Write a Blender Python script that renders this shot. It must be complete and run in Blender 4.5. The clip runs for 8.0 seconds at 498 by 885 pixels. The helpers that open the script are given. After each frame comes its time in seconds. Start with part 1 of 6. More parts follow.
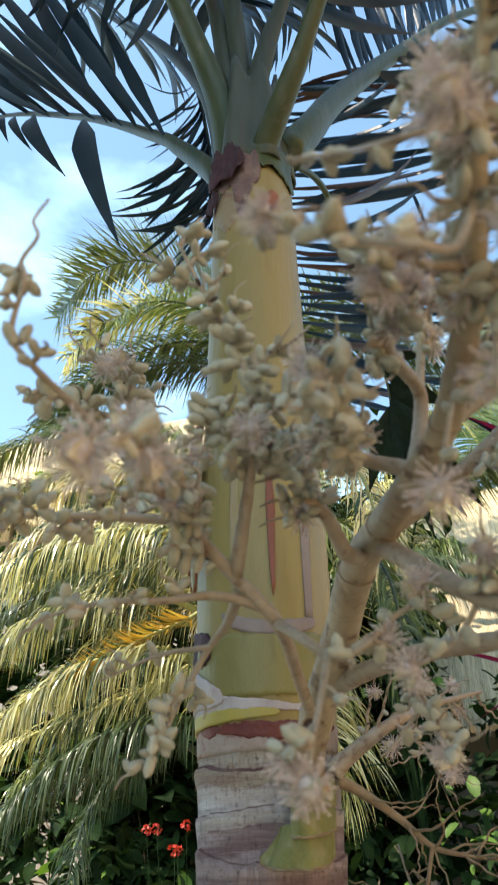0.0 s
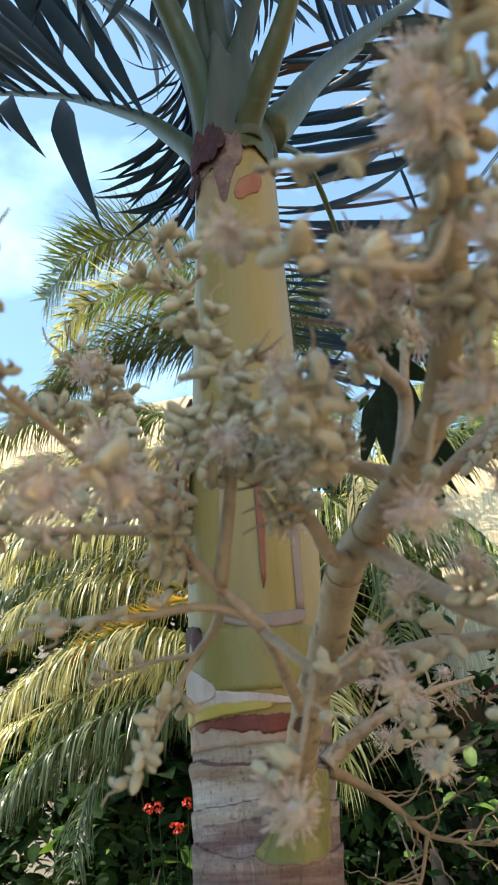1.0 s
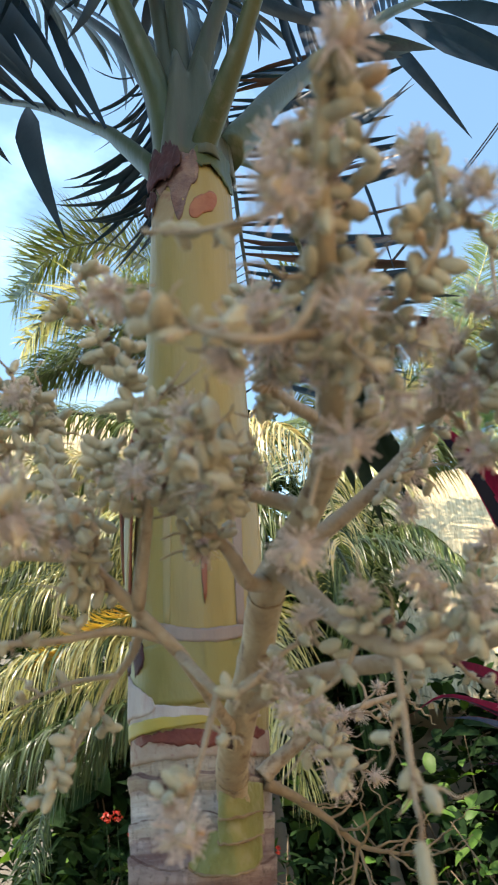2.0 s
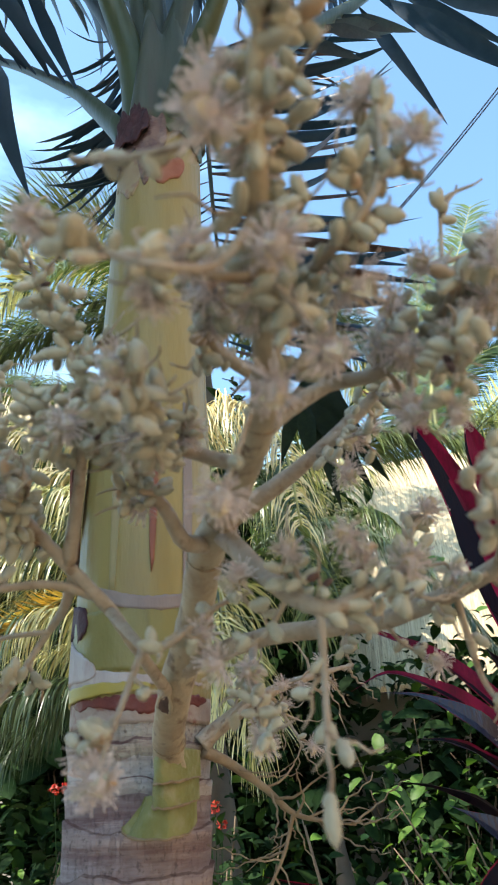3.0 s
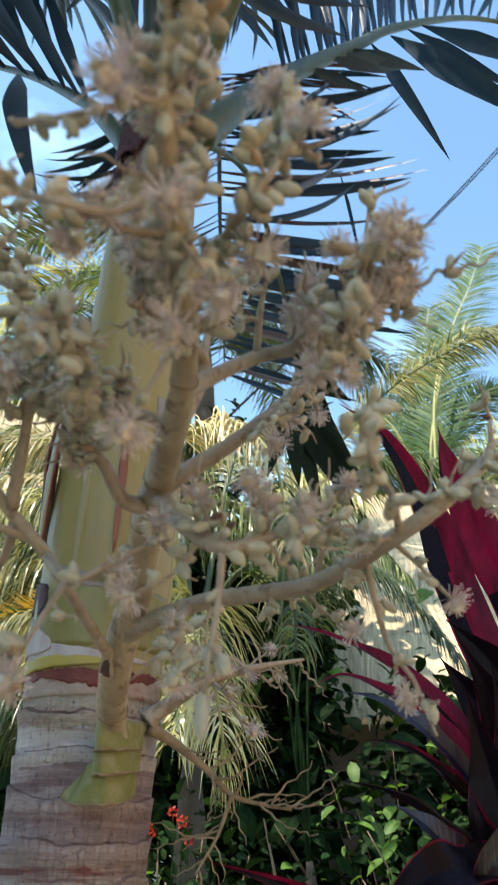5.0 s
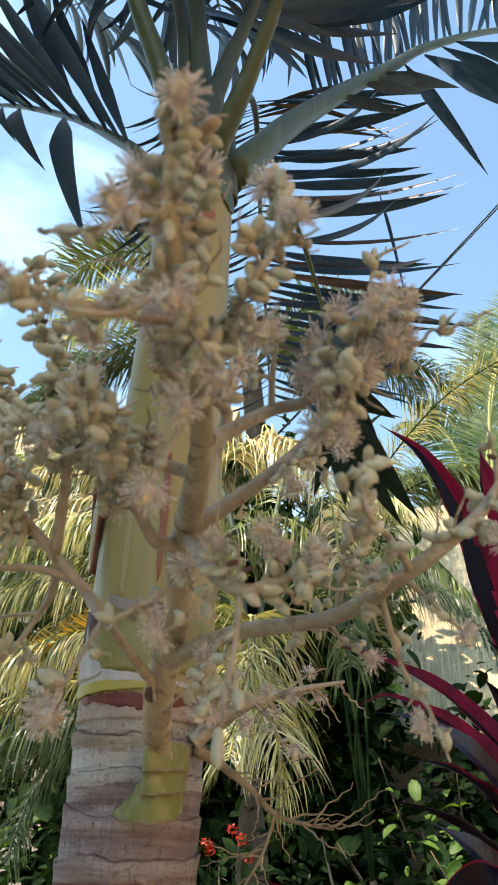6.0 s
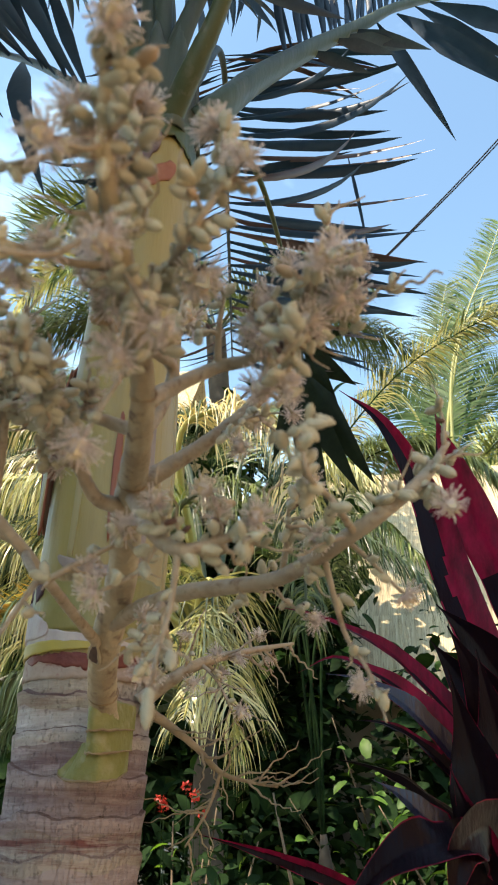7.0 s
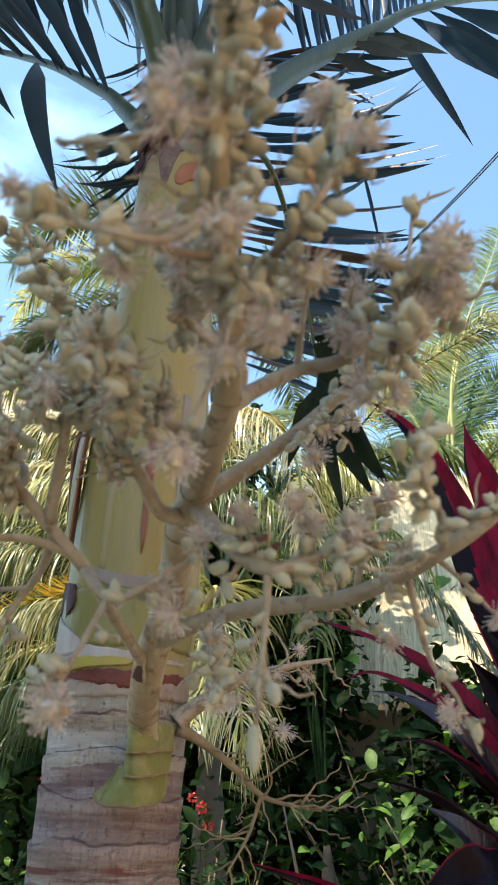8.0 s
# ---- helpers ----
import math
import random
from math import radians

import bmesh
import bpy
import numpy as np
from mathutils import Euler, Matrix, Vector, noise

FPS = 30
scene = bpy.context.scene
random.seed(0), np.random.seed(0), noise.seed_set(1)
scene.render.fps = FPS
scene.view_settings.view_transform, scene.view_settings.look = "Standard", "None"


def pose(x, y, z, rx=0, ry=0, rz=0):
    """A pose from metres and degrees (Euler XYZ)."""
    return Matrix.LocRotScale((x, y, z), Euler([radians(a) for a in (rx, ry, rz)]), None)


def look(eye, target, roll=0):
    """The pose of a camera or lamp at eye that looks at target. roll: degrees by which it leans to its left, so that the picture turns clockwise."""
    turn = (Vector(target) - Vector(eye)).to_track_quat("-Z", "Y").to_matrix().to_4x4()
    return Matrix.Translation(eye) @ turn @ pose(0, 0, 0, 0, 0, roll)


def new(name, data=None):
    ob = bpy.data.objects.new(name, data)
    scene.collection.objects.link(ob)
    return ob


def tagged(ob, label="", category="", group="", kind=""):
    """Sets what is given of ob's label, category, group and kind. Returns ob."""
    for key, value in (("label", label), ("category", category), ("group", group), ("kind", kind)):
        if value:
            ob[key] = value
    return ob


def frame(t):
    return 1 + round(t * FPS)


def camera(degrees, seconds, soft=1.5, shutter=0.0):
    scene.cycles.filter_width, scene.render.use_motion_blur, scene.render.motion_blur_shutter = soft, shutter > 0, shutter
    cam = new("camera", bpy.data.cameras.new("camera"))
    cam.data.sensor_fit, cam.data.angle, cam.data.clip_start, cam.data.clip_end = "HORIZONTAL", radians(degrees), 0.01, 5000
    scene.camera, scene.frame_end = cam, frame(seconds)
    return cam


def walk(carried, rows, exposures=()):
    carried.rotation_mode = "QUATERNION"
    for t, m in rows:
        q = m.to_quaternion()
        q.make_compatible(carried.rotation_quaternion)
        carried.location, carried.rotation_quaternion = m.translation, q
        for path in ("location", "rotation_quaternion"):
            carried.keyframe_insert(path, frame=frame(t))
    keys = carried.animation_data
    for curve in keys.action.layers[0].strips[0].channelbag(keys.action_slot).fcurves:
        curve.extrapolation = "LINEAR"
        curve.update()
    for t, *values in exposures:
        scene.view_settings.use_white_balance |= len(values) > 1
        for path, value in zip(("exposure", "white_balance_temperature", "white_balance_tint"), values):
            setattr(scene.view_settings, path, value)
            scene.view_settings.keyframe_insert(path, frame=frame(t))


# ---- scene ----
cam = camera(38.0, 8.0, soft=1.6, shutter=0.3)
cam.data.dof.use_dof, cam.data.dof.focus_distance, cam.data.dof.aperture_fstop = True, 1.1, 25.0   # a phone lens, some 2 mm wide
PATH = [
    (0, (0.1837, -0.6954, 1.4999), (-0.3003, 0.9709, 2.4946), -2.53),
    (0.5, (0.1809, -0.6841, 1.5116), (-0.3061, 1.0280, 2.4236), -3.96),
    (1, (0.1897, -0.6920, 1.5164), (-0.2885, 1.0085, 2.4542), -4.15),
    (1.5, (0.2064, -0.7035, 1.5271), (-0.2318, 0.9885, 2.4992), -5.21),
    (2, (0.2207, -0.7024, 1.5186), (-0.1793, 1.0140, 2.4641), -4.56),
    (2.2, (0.2263, -0.6984, 1.5128), (-0.1463, 1.0273, 2.4524), -3.94),
    (3.3, (0.2323, -0.6863, 1.5073), (-0.0511, 1.0828, 2.3961), -3.72),
    (3.5, (0.2341, -0.6838, 1.5023), (-0.0038, 1.0841, 2.4067), -4.02),
    (4, (0.2393, -0.6879, 1.4898), (0.0589, 1.0977, 2.3725), -3.82),
    (4.5, (0.2469, -0.6877, 1.4820), (0.0683, 1.0947, 2.3715), -4.90),
    (5, (0.2681, -0.6959, 1.4683), (-0.0527, 1.0301, 2.4264), 0.44),
    (5.2, (0.2773, -0.7077, 1.4703), (-0.0899, 0.9879, 2.4653), 1.42),
    (6.3, (0.2963, -0.7281, 1.4669), (-0.1707, 0.9470, 2.4549), 0.96),
    (6.5, (0.2980, -0.7186, 1.4655), (-0.1260, 0.9759, 2.4396), 0.89),
    (7, (0.3018, -0.7154, 1.4706), (-0.0716, 1.0282, 2.3765), 0.80),
    (7.5, (0.2951, -0.7304, 1.4725), (-0.0970, 1.0032, 2.3893), 0.71),
    (8, (0.2557, -0.7001, 1.4836), (-0.1086, 1.0372, 2.4051), 0.96),
]
walk(cam, [(t, look(eye, target, roll)) for t, eye, target, roll in PATH], [(0.0, 1.08, 6750, 10), (2.0, 1.12, 6750, 10), (3.5, 1.16, 5950, 9), (4.5, 1.05, 5900, 10), (5.0, 0.98, 6300, 10), (6.5, 1.03, 7050, 11), (7.0, 1.03, 7000, 11), (8.0, 1.09, 6500, 10)])

# ---- world, sun, light ----
SUN_EL, SUN_AZ = 54.0, -134.0      # azimuth clockwise from +y: the sun stands behind the camera, to its left
world = bpy.data.worlds.new("sky")
scene.world = world
world.use_nodes = True
wn, wl = world.node_tree.nodes, world.node_tree.links
bgd = wn["Background"]
sky = wn.new("ShaderNodeTexSky")
sky.sky_type = "NISHITA"
sky.sun_disc = False
sky.sun_elevation, sky.sun_rotation = radians(SUN_EL), radians(SUN_AZ)
sky.air_density, sky.dust_density, sky.ozone_density = 1.0, 0.3, 1.0
tc = wn.new("ShaderNodeTexCoord")
mp = wn.new("ShaderNodeMapping")
mp.inputs["Scale"].default_value = (1.6, 1.6, 3.2)
cl = wn.new("ShaderNodeTexNoise")
cl.inputs["Scale"].default_value, cl.inputs["Detail"].default_value = 2.2, 6.0
cr = wn.new("ShaderNodeValToRGB")
cr.color_ramp.elements[0].position, cr.color_ramp.elements[1].position = 0.52, 1.0
cm = wn.new("ShaderNodeMix")
cm.data_type = "RGBA"
cm.inputs[7].default_value = (5.0, 6.6, 7.9, 1)
wl.new(tc.outputs["Generated"], mp.inputs["Vector"])
wl.new(mp.outputs["Vector"], cl.inputs["Vector"])
wl.new(cl.outputs["Fac"], cr.inputs["Fac"])
wl.new(cr.outputs["Color"], cm.inputs[0])
wl.new(sky.outputs["Color"], cm.inputs[6])
hz = wn.new("ShaderNodeMix")
hz.data_type, hz.blend_type = "RGBA", "MULTIPLY"
hz.inputs[0].default_value = 1.0
hz.inputs[7].default_value = (1.33, 1.48, 1.37, 1)
wl.new(cm.outputs[2], hz.inputs[6])
wl.new(hz.outputs[2], bgd.inputs["Color"])
bgd.inputs["Strength"].default_value = 0.15
sun_data = bpy.data.lights.new("sun", "SUN")
sun_data.energy, sun_data.angle, sun_data.color = 5.0, radians(0.6), (1.0, 0.89, 0.75)
sun = new("sun", sun_data)
_a, _e = radians(SUN_AZ), radians(SUN_EL)
SUN_DIR = Vector((math.sin(_a) * math.cos(_e), math.cos(_a) * math.cos(_e), math.sin(_e)))
sun.matrix_world = look(SUN_DIR * 30, (0, 0, 0))



# ---- materials ----
def material(name, base, second=None, rough=0.6, scale=20.0, bump=0.0, bump_scale=60.0, stretch=(1, 1, 1), translucent=0.0, spec=0.5, tint=None,
             vary=0.12, third=None, fine=None, coat=0.0):
    """Two noises mix base, second and third; random brightness per object; optional leaf translucency."""
    m = bpy.data.materials.new(name)
    m.use_nodes = True
    n, l = m.node_tree.nodes, m.node_tree.links
    p = n["Principled BSDF"]
    tex = n.new("ShaderNodeTexCoord")
    mapping = n.new("ShaderNodeMapping")
    mapping.inputs["Scale"].default_value = stretch
    l.new(tex.outputs["Object"], mapping.inputs["Vector"])
    big = n.new("ShaderNodeTexNoise")
    big.inputs["Scale"].default_value, big.inputs["Detail"].default_value, big.inputs["Roughness"].default_value = scale, 6, 0.65
    l.new(mapping.outputs["Vector"], big.inputs["Vector"])
    ramp = n.new("ShaderNodeValToRGB")
    ramp.color_ramp.elements[0].position, ramp.color_ramp.elements[1].position = 0.36, 0.66
    ramp.color_ramp.elements[0].color = (*base, 1)
    ramp.color_ramp.elements[1].color = (*(second or [c * 0.8 for c in base]), 1)
    l.new(big.outputs["Fac"], ramp.inputs["Fac"])
    colour = ramp.outputs["Color"]
    if third:
        spots = n.new("ShaderNodeTexNoise")
        spots.inputs["Scale"].default_value, spots.inputs["Detail"].default_value = fine or scale * 5, 4
        l.new(mapping.outputs["Vector"], spots.inputs["Vector"])
        sr = n.new("ShaderNodeValToRGB")
        sr.color_ramp.elements[0].position, sr.color_ramp.elements[1].position = 0.56, 0.70
        l.new(spots.outputs["Fac"], sr.inputs["Fac"])
        mx = n.new("ShaderNodeMix")
        mx.data_type = "RGBA"
        mx.inputs[7].default_value = (*third, 1)
        l.new(sr.outputs["Color"], mx.inputs[0])
        l.new(colour, mx.inputs[6])
        colour = mx.outputs[2]
    info = n.new("ShaderNodeObjectInfo")
    geo = n.new("ShaderNodeNewGeometry")
    add = n.new("ShaderNodeMath")
    add.operation = "ADD"
    l.new(info.outputs["Random"], add.inputs[0])
    l.new(geo.outputs["Random Per Island"], add.inputs[1])
    mr = n.new("ShaderNodeMapRange")
    mr.inputs["From Max"].default_value = 2.0
    mr.inputs["To Min"].default_value, mr.inputs["To Max"].default_value = 1 - vary * 2, 1 + vary * 2
    l.new(add.outputs[0], mr.inputs["Value"])
    hsv = n.new("ShaderNodeHueSaturation")
    l.new(mr.outputs["Result"], hsv.inputs["Value"])
    l.new(colour, hsv.inputs["Color"])
    l.new(hsv.outputs["Color"], p.inputs["Base Color"])
    p.inputs["Roughness"].default_value = rough
    p.inputs["Specular IOR Level"].default_value = spec
    p.inputs["Coat Weight"].default_value = coat
    if bump:
        bn = n.new("ShaderNodeTexNoise")
        bn.inputs["Scale"].default_value, bn.inputs["Detail"].default_value = bump_scale, 5
        l.new(mapping.outputs["Vector"], bn.inputs["Vector"])
        bu = n.new("ShaderNodeBump")
        bu.inputs["Strength"].default_value, bu.inputs["Distance"].default_value = bump, 0.004
        l.new(bn.outputs["Fac"], bu.inputs["Height"])
        l.new(bu.outputs["Normal"], p.inputs["Normal"])
    if translucent:
        tr = n.new("ShaderNodeBsdfTranslucent")
        tm = n.new("ShaderNodeMix")
        tm.data_type, tm.blend_type = "RGBA", "MULTIPLY"
        tm.inputs[0].default_value = 1.0
        tm.inputs[7].default_value = (*(tint or (1.0, 1.0, 0.5)), 1)
        l.new(hsv.outputs["Color"], tm.inputs[6])
        l.new(tm.outputs[2], tr.inputs["Color"])
        ms = n.new("ShaderNodeMixShader")
        ms.inputs["Fac"].default_value = translucent
        l.new(p.outputs["BSDF"], ms.inputs[1])
        l.new(tr.outputs["BSDF"], ms.inputs[2])
        l.new(ms.outputs["Shader"], n["Material Output"].inputs["Surface"])
    return m


def bark(name, pale, brown, red, redness):
    """Palm bark: pale ground, brown streaks running round it, fine upright fissures, reddish stains and dark specks."""
    m = bpy.data.materials.new(name)
    m.use_nodes = True
    n, l = m.node_tree.nodes, m.node_tree.links
    tex = n.new("ShaderNodeTexCoord")

    def layer(scale, low, high, detail=5):
        mapping = n.new("ShaderNodeMapping")
        mapping.inputs["Scale"].default_value = scale
        l.new(tex.outputs["Object"], mapping.inputs["Vector"])
        t = n.new("ShaderNodeTexNoise")
        t.inputs["Scale"].default_value, t.inputs["Detail"].default_value, t.inputs["Roughness"].default_value = 1.0, detail, 0.68
        l.new(mapping.outputs["Vector"], t.inputs["Vector"])
        r = n.new("ShaderNodeValToRGB")
        r.color_ramp.elements[0].position, r.color_ramp.elements[1].position = low, high
        l.new(t.outputs["Fac"], r.inputs["Fac"])
        return r.outputs["Color"]

    def over(colour, top, mask, amount=1.0):
        mx = n.new("ShaderNodeMix")
        mx.data_type = "RGBA"
        mx.inputs[7].default_value = (*top, 1)
        k = n.new("ShaderNodeMath")
        k.operation = "MULTIPLY"
        k.inputs[1].default_value = amount
        l.new(mask, k.inputs[0])
        l.new(k.outputs[0], mx.inputs[0])
        if isinstance(colour, tuple):
            mx.inputs[6].default_value = (*colour, 1)
        else:
            l.new(colour, mx.inputs[6])
        return mx.outputs[2]

    streaks, fissures, specks = layer((7, 7, 60), 0.40, 0.64), layer((300, 300, 60), 0.50, 0.70), layer((190, 190, 150), 0.57, 0.66, 3)
    c = over(pale, brown, streaks)
    c = over(c, red, layer((6, 6, 80), 0.50, 0.62), redness)
    c = over(c, tuple(x * 1.35 for x in pale), layer((9, 9, 70), 0.54, 0.64), 0.7)
    c = over(c, tuple(x * 0.5 for x in brown), fissures, 0.06)
    c = over(c, tuple(x * 0.3 for x in brown), specks, 0.5)
    p = n["Principled BSDF"]
    l.new(c, p.inputs["Base Color"])
    p.inputs["Roughness"].default_value = 0.88
    p.inputs["Specular IOR Level"].default_value = 0.25
    add = n.new("ShaderNodeMath")
    add.operation = "ADD"
    l.new(fissures, add.inputs[0])
    l.new(streaks, add.inputs[1])
    bu = n.new("ShaderNodeBump")
    bu.invert = True
    bu.inputs["Strength"].default_value, bu.inputs["Distance"].default_value = 0.8, 0.0016
    l.new(add.outputs[0], bu.inputs["Height"])
    l.new(bu.outputs["Normal"], p.inputs["Normal"])
    return m


M_BARK = bark("trunk_bark", (0.42, 0.385, 0.36), (0.31, 0.265, 0.25), (0.19, 0.12, 0.11), 0.5)
M_BARKMAUVE = bark("trunk_bark_mauve", (0.29, 0.235, 0.23), (0.185, 0.135, 0.135), (0.12, 0.06, 0.06), 0.6)
M_BARKTAN = bark("trunk_bark_tan", (0.33, 0.285, 0.23), (0.22, 0.17, 0.14), (0.18, 0.10, 0.08), 0.5)
M_BARKLOW = bark("trunk_bark_low", (0.30, 0.255, 0.22), (0.165, 0.12, 0.11), (0.13, 0.045, 0.04), 0.95)
M_SCAR = bark("ring_scar", (0.20, 0.15, 0.14), (0.08, 0.045, 0.042), (0.10, 0.04, 0.036), 0.7)
M_REDBAND = material("red_band", (0.25, 0.18, 0.15), (0.32, 0.27, 0.235), 0.75, 38, 0.4, 100, third=(0.17, 0.04, 0.03), fine=70, vary=0.03)
M_DEEPRED = material("deep_red_band", (0.075, 0.007, 0.006), (0.13, 0.028, 0.02), 0.6, 45, 0.6, 100, vary=0.03)
M_WHITEBAND = material("white_band", (0.40, 0.37, 0.365), (0.28, 0.24, 0.235), 0.7, 26, 0.5, 90, (1, 1, 0.4), third=(0.30, 0.23, 0.22), fine=60, vary=0.03)
M_LAVENDER = material("sheath_rim_skin", (0.225, 0.187, 0.17), (0.18, 0.145, 0.135), 0.6, 40, 0.3, 120, (1, 1, 0.3), vary=0.02)
M_YELLOWBAND = material("yellow_band", (0.36, 0.29, 0.05), (0.27, 0.24, 0.07), 0.6, 20, vary=0.03)
M_SHAFT = material("crownshaft_skin", (0.225, 0.178, 0.052), (0.295, 0.245, 0.125), 0.5, 4.5, 0.3, 130, (1, 1, 0.16), third=(0.205, 0.155, 0.048), fine=26, vary=0.02)
M_OLIVE = material("sheath_olive", (0.155, 0.142, 0.036), (0.20, 0.18, 0.06), 0.5, 9, 0.3, 120, (1, 1, 0.4), third=(0.13, 0.12, 0.035), fine=60, vary=0.02)
M_SHEATH = material("sheath_skin", (0.275, 0.235, 0.125), (0.22, 0.185, 0.08), 0.55, 16, 0.3, 130, (1, 1, 0.08), third=(0.27, 0.21, 0.12), fine=60, vary=0.02)
M_SHEATHRED = material("sheath_inside", (0.20, 0.062, 0.032), (0.13, 0.04, 0.024), 0.6, 18, 0.3, 80, (1, 1, 0.2), vary=0.03)
M_PAPER = material("papery_sheath", (0.085, 0.050, 0.055), (0.19, 0.14, 0.125), 0.85, 26, 1.0, 120, third=(0.05, 0.014, 0.022), fine=38, vary=0.05)
M_PAPERDARK = material("papery_sheath_dark", (0.022, 0.006, 0.012), (0.06, 0.02, 0.028), 0.8, 30, 0.6, 90, vary=0.05)
M_STAIN = material("stained_sheath", (0.235, 0.165, 0.10), (0.25, 0.205, 0.12), 0.6, 22, 0.3, 90, third=(0.20, 0.10, 0.07), fine=40, vary=0.03)
M_RUST = material("rust_patch", (0.25, 0.105, 0.06), (0.19, 0.06, 0.035), 0.7, 30, 0.3, 90, vary=0.03)
M_COLLAR = material("collar_green", (0.15, 0.155, 0.034), (0.20, 0.20, 0.08), 0.65, 34, 0.7, 90, third=(0.24, 0.235, 0.13), fine=60, vary=0.02)
M_STEM = material("flower_stem", (0.36, 0.30, 0.225), (0.27, 0.21, 0.145), 0.65, 60, 0.4, 200, third=(0.20, 0.14, 0.09), fine=130, vary=0.05)
M_MAINSTEM = material("main_stem_skin", (0.38, 0.32, 0.215), (0.25, 0.19, 0.125), 0.7, 30, 0.5, 160, third=(0.15, 0.10, 0.065), fine=90, vary=0.03)
M_STEMDRY = material("dry_stem", (0.27, 0.20, 0.12), (0.17, 0.12, 0.07), 0.8, 60, 0.4, 200, vary=0.08)
M_BUD = material("flower_bud", (0.46, 0.435, 0.335), (0.35, 0.325, 0.23), 0.5, 90, 0.1, 200, translucent=0.1, vary=0.14)
M_BUDRED = material("flower_bud_reddish", (0.42, 0.31, 0.20), (0.33, 0.22, 0.13), 0.5, 90, vary=0.12)
M_STAMEN = material("stamen", (0.86, 0.79, 0.755), (0.83, 0.735, 0.70), 0.6, 90, translucent=0.5, tint=(1, 0.98, 0.95), vary=0.04)
M_PETAL = material("petal", (0.64, 0.57, 0.43), (0.56, 0.48, 0.33), 0.55, 90, translucent=0.2, tint=(1, 0.9, 0.6), vary=0.12)
M_DEAD = material("withered_bud", (0.045, 0.022, 0.018), (0.11, 0.055, 0.04), 0.8, 80, vary=0.1)
M_PETIOLE = material("petiole_green", (0.028, 0.046, 0.014), (0.050, 0.068, 0.028), 0.5, 26, 0.3, 90, (1, 1, 0.08), third=(0.075, 0.085, 0.055), fine=50, vary=0.1)
M_PETIOLEGREY = material("petiole_grey", (0.060, 0.070, 0.055), (0.030, 0.045, 0.028), 0.6, 24, 0.3, 90, (1, 1, 0.10), third=(0.055, 0.05, 0.04), fine=34, vary=0.06)
# dark leaflets; the blue of reflected sky is mixed into their base
M_LEAFLET = material("leaflet_sky_tinted", (0.010, 0.031, 0.062), (0.018, 0.044, 0.078), 0.45, 10, 0.15, 40, spec=0.32, translucent=0.08, tint=(0.8, 1.0, 0.4), vary=0.15)
# shaded copy of the palm leaflet: its unlit look is in the colour
M_LEAFSHADE = material("leaflet_unlit_green", (0.0055, 0.011, 0.005), (0.012, 0.021, 0.009), 0.5, 12, 0.2, 40, spec=0.12, translucent=0.05, tint=(0.8, 1.0, 0.4), vary=0.2)
M_LEAFRED = material("leaflet_reddish", (0.10, 0.045, 0.035), (0.06, 0.04, 0.03), 0.4, 10, vary=0.15)
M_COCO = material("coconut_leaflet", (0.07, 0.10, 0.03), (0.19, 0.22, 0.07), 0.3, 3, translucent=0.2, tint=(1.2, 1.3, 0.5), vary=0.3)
# yellow leaflets, their base paled further to carry the sun's glare
M_COCOYELLOWLIT = material("coconut_leaflet_yellow_lit", (0.72, 0.66, 0.36), (0.34, 0.34, 0.12), 0.24, 3, spec=0.9, translucent=0.25, tint=(1.1, 1.1, 0.55), vary=0.3)
# shaded copy of the coconut leaflet, its shade put into the colour
M_COCOSHADE = material("coconut_leaflet_shaded", (0.035, 0.06, 0.02), (0.06, 0.085, 0.03), 0.35, 3, translucent=0.25, tint=(1.2, 1.3, 0.4), vary=0.2)
M_COCOFAR = material("coconut_leaflet_deep_green", (0.030, 0.068, 0.018), (0.075, 0.115, 0.03), 0.5, 3, spec=0.25, translucent=0.2, tint=(1.1, 1.4, 0.4), vary=0.3)
M_COCOLIME = material("coconut_leaflet_lime", (0.36, 0.36, 0.10), (0.20, 0.24, 0.06), 0.45, 3, spec=0.3, translucent=0.25, tint=(1.1, 1.1, 0.5), vary=0.3)
M_COCODRY = material("coconut_leaflet_dry", (0.70, 0.59, 0.31), (0.46, 0.38, 0.17), 0.28, 3, spec=0.8, translucent=0.2, tint=(1.1, 1.0, 0.7), vary=0.3)
M_COCODYING = material("coconut_leaflet_dying", (0.42, 0.24, 0.04), (0.50, 0.40, 0.08), 0.4, 8, translucent=0.3, tint=(1.2, 1.0, 0.5), vary=0.2)
M_RACHIS = material("coconut_rachis", (0.34, 0.31, 0.09), (0.26, 0.26, 0.08), 0.45, 6, vary=0.08)
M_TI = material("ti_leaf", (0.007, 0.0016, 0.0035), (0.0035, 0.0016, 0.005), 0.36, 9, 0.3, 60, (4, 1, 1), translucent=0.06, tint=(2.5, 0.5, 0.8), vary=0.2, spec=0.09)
# copy of the ti leaf with the sky's blue reflection in its base
M_TISKYSHEEN = material("ti_leaf_sky_sheen", (0.008, 0.010, 0.030), (0.005, 0.005, 0.016), 0.32, 9, 0.4, 60, (4, 1, 1), vary=0.2, spec=0.55)
M_TIPINK = material("ti_leaf_pink", (0.19, 0.003, 0.030), (0.06, 0.0015, 0.010), 0.5, 14, 0.2, 60, (3, 1, 1), translucent=0.25, tint=(1.4, 0.6, 0.8), vary=0.15, spec=0.16)
# lit copy of the shrub leaf, brightened for leaves in sun
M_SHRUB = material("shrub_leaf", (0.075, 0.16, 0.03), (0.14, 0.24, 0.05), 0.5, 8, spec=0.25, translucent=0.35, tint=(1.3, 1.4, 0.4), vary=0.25)
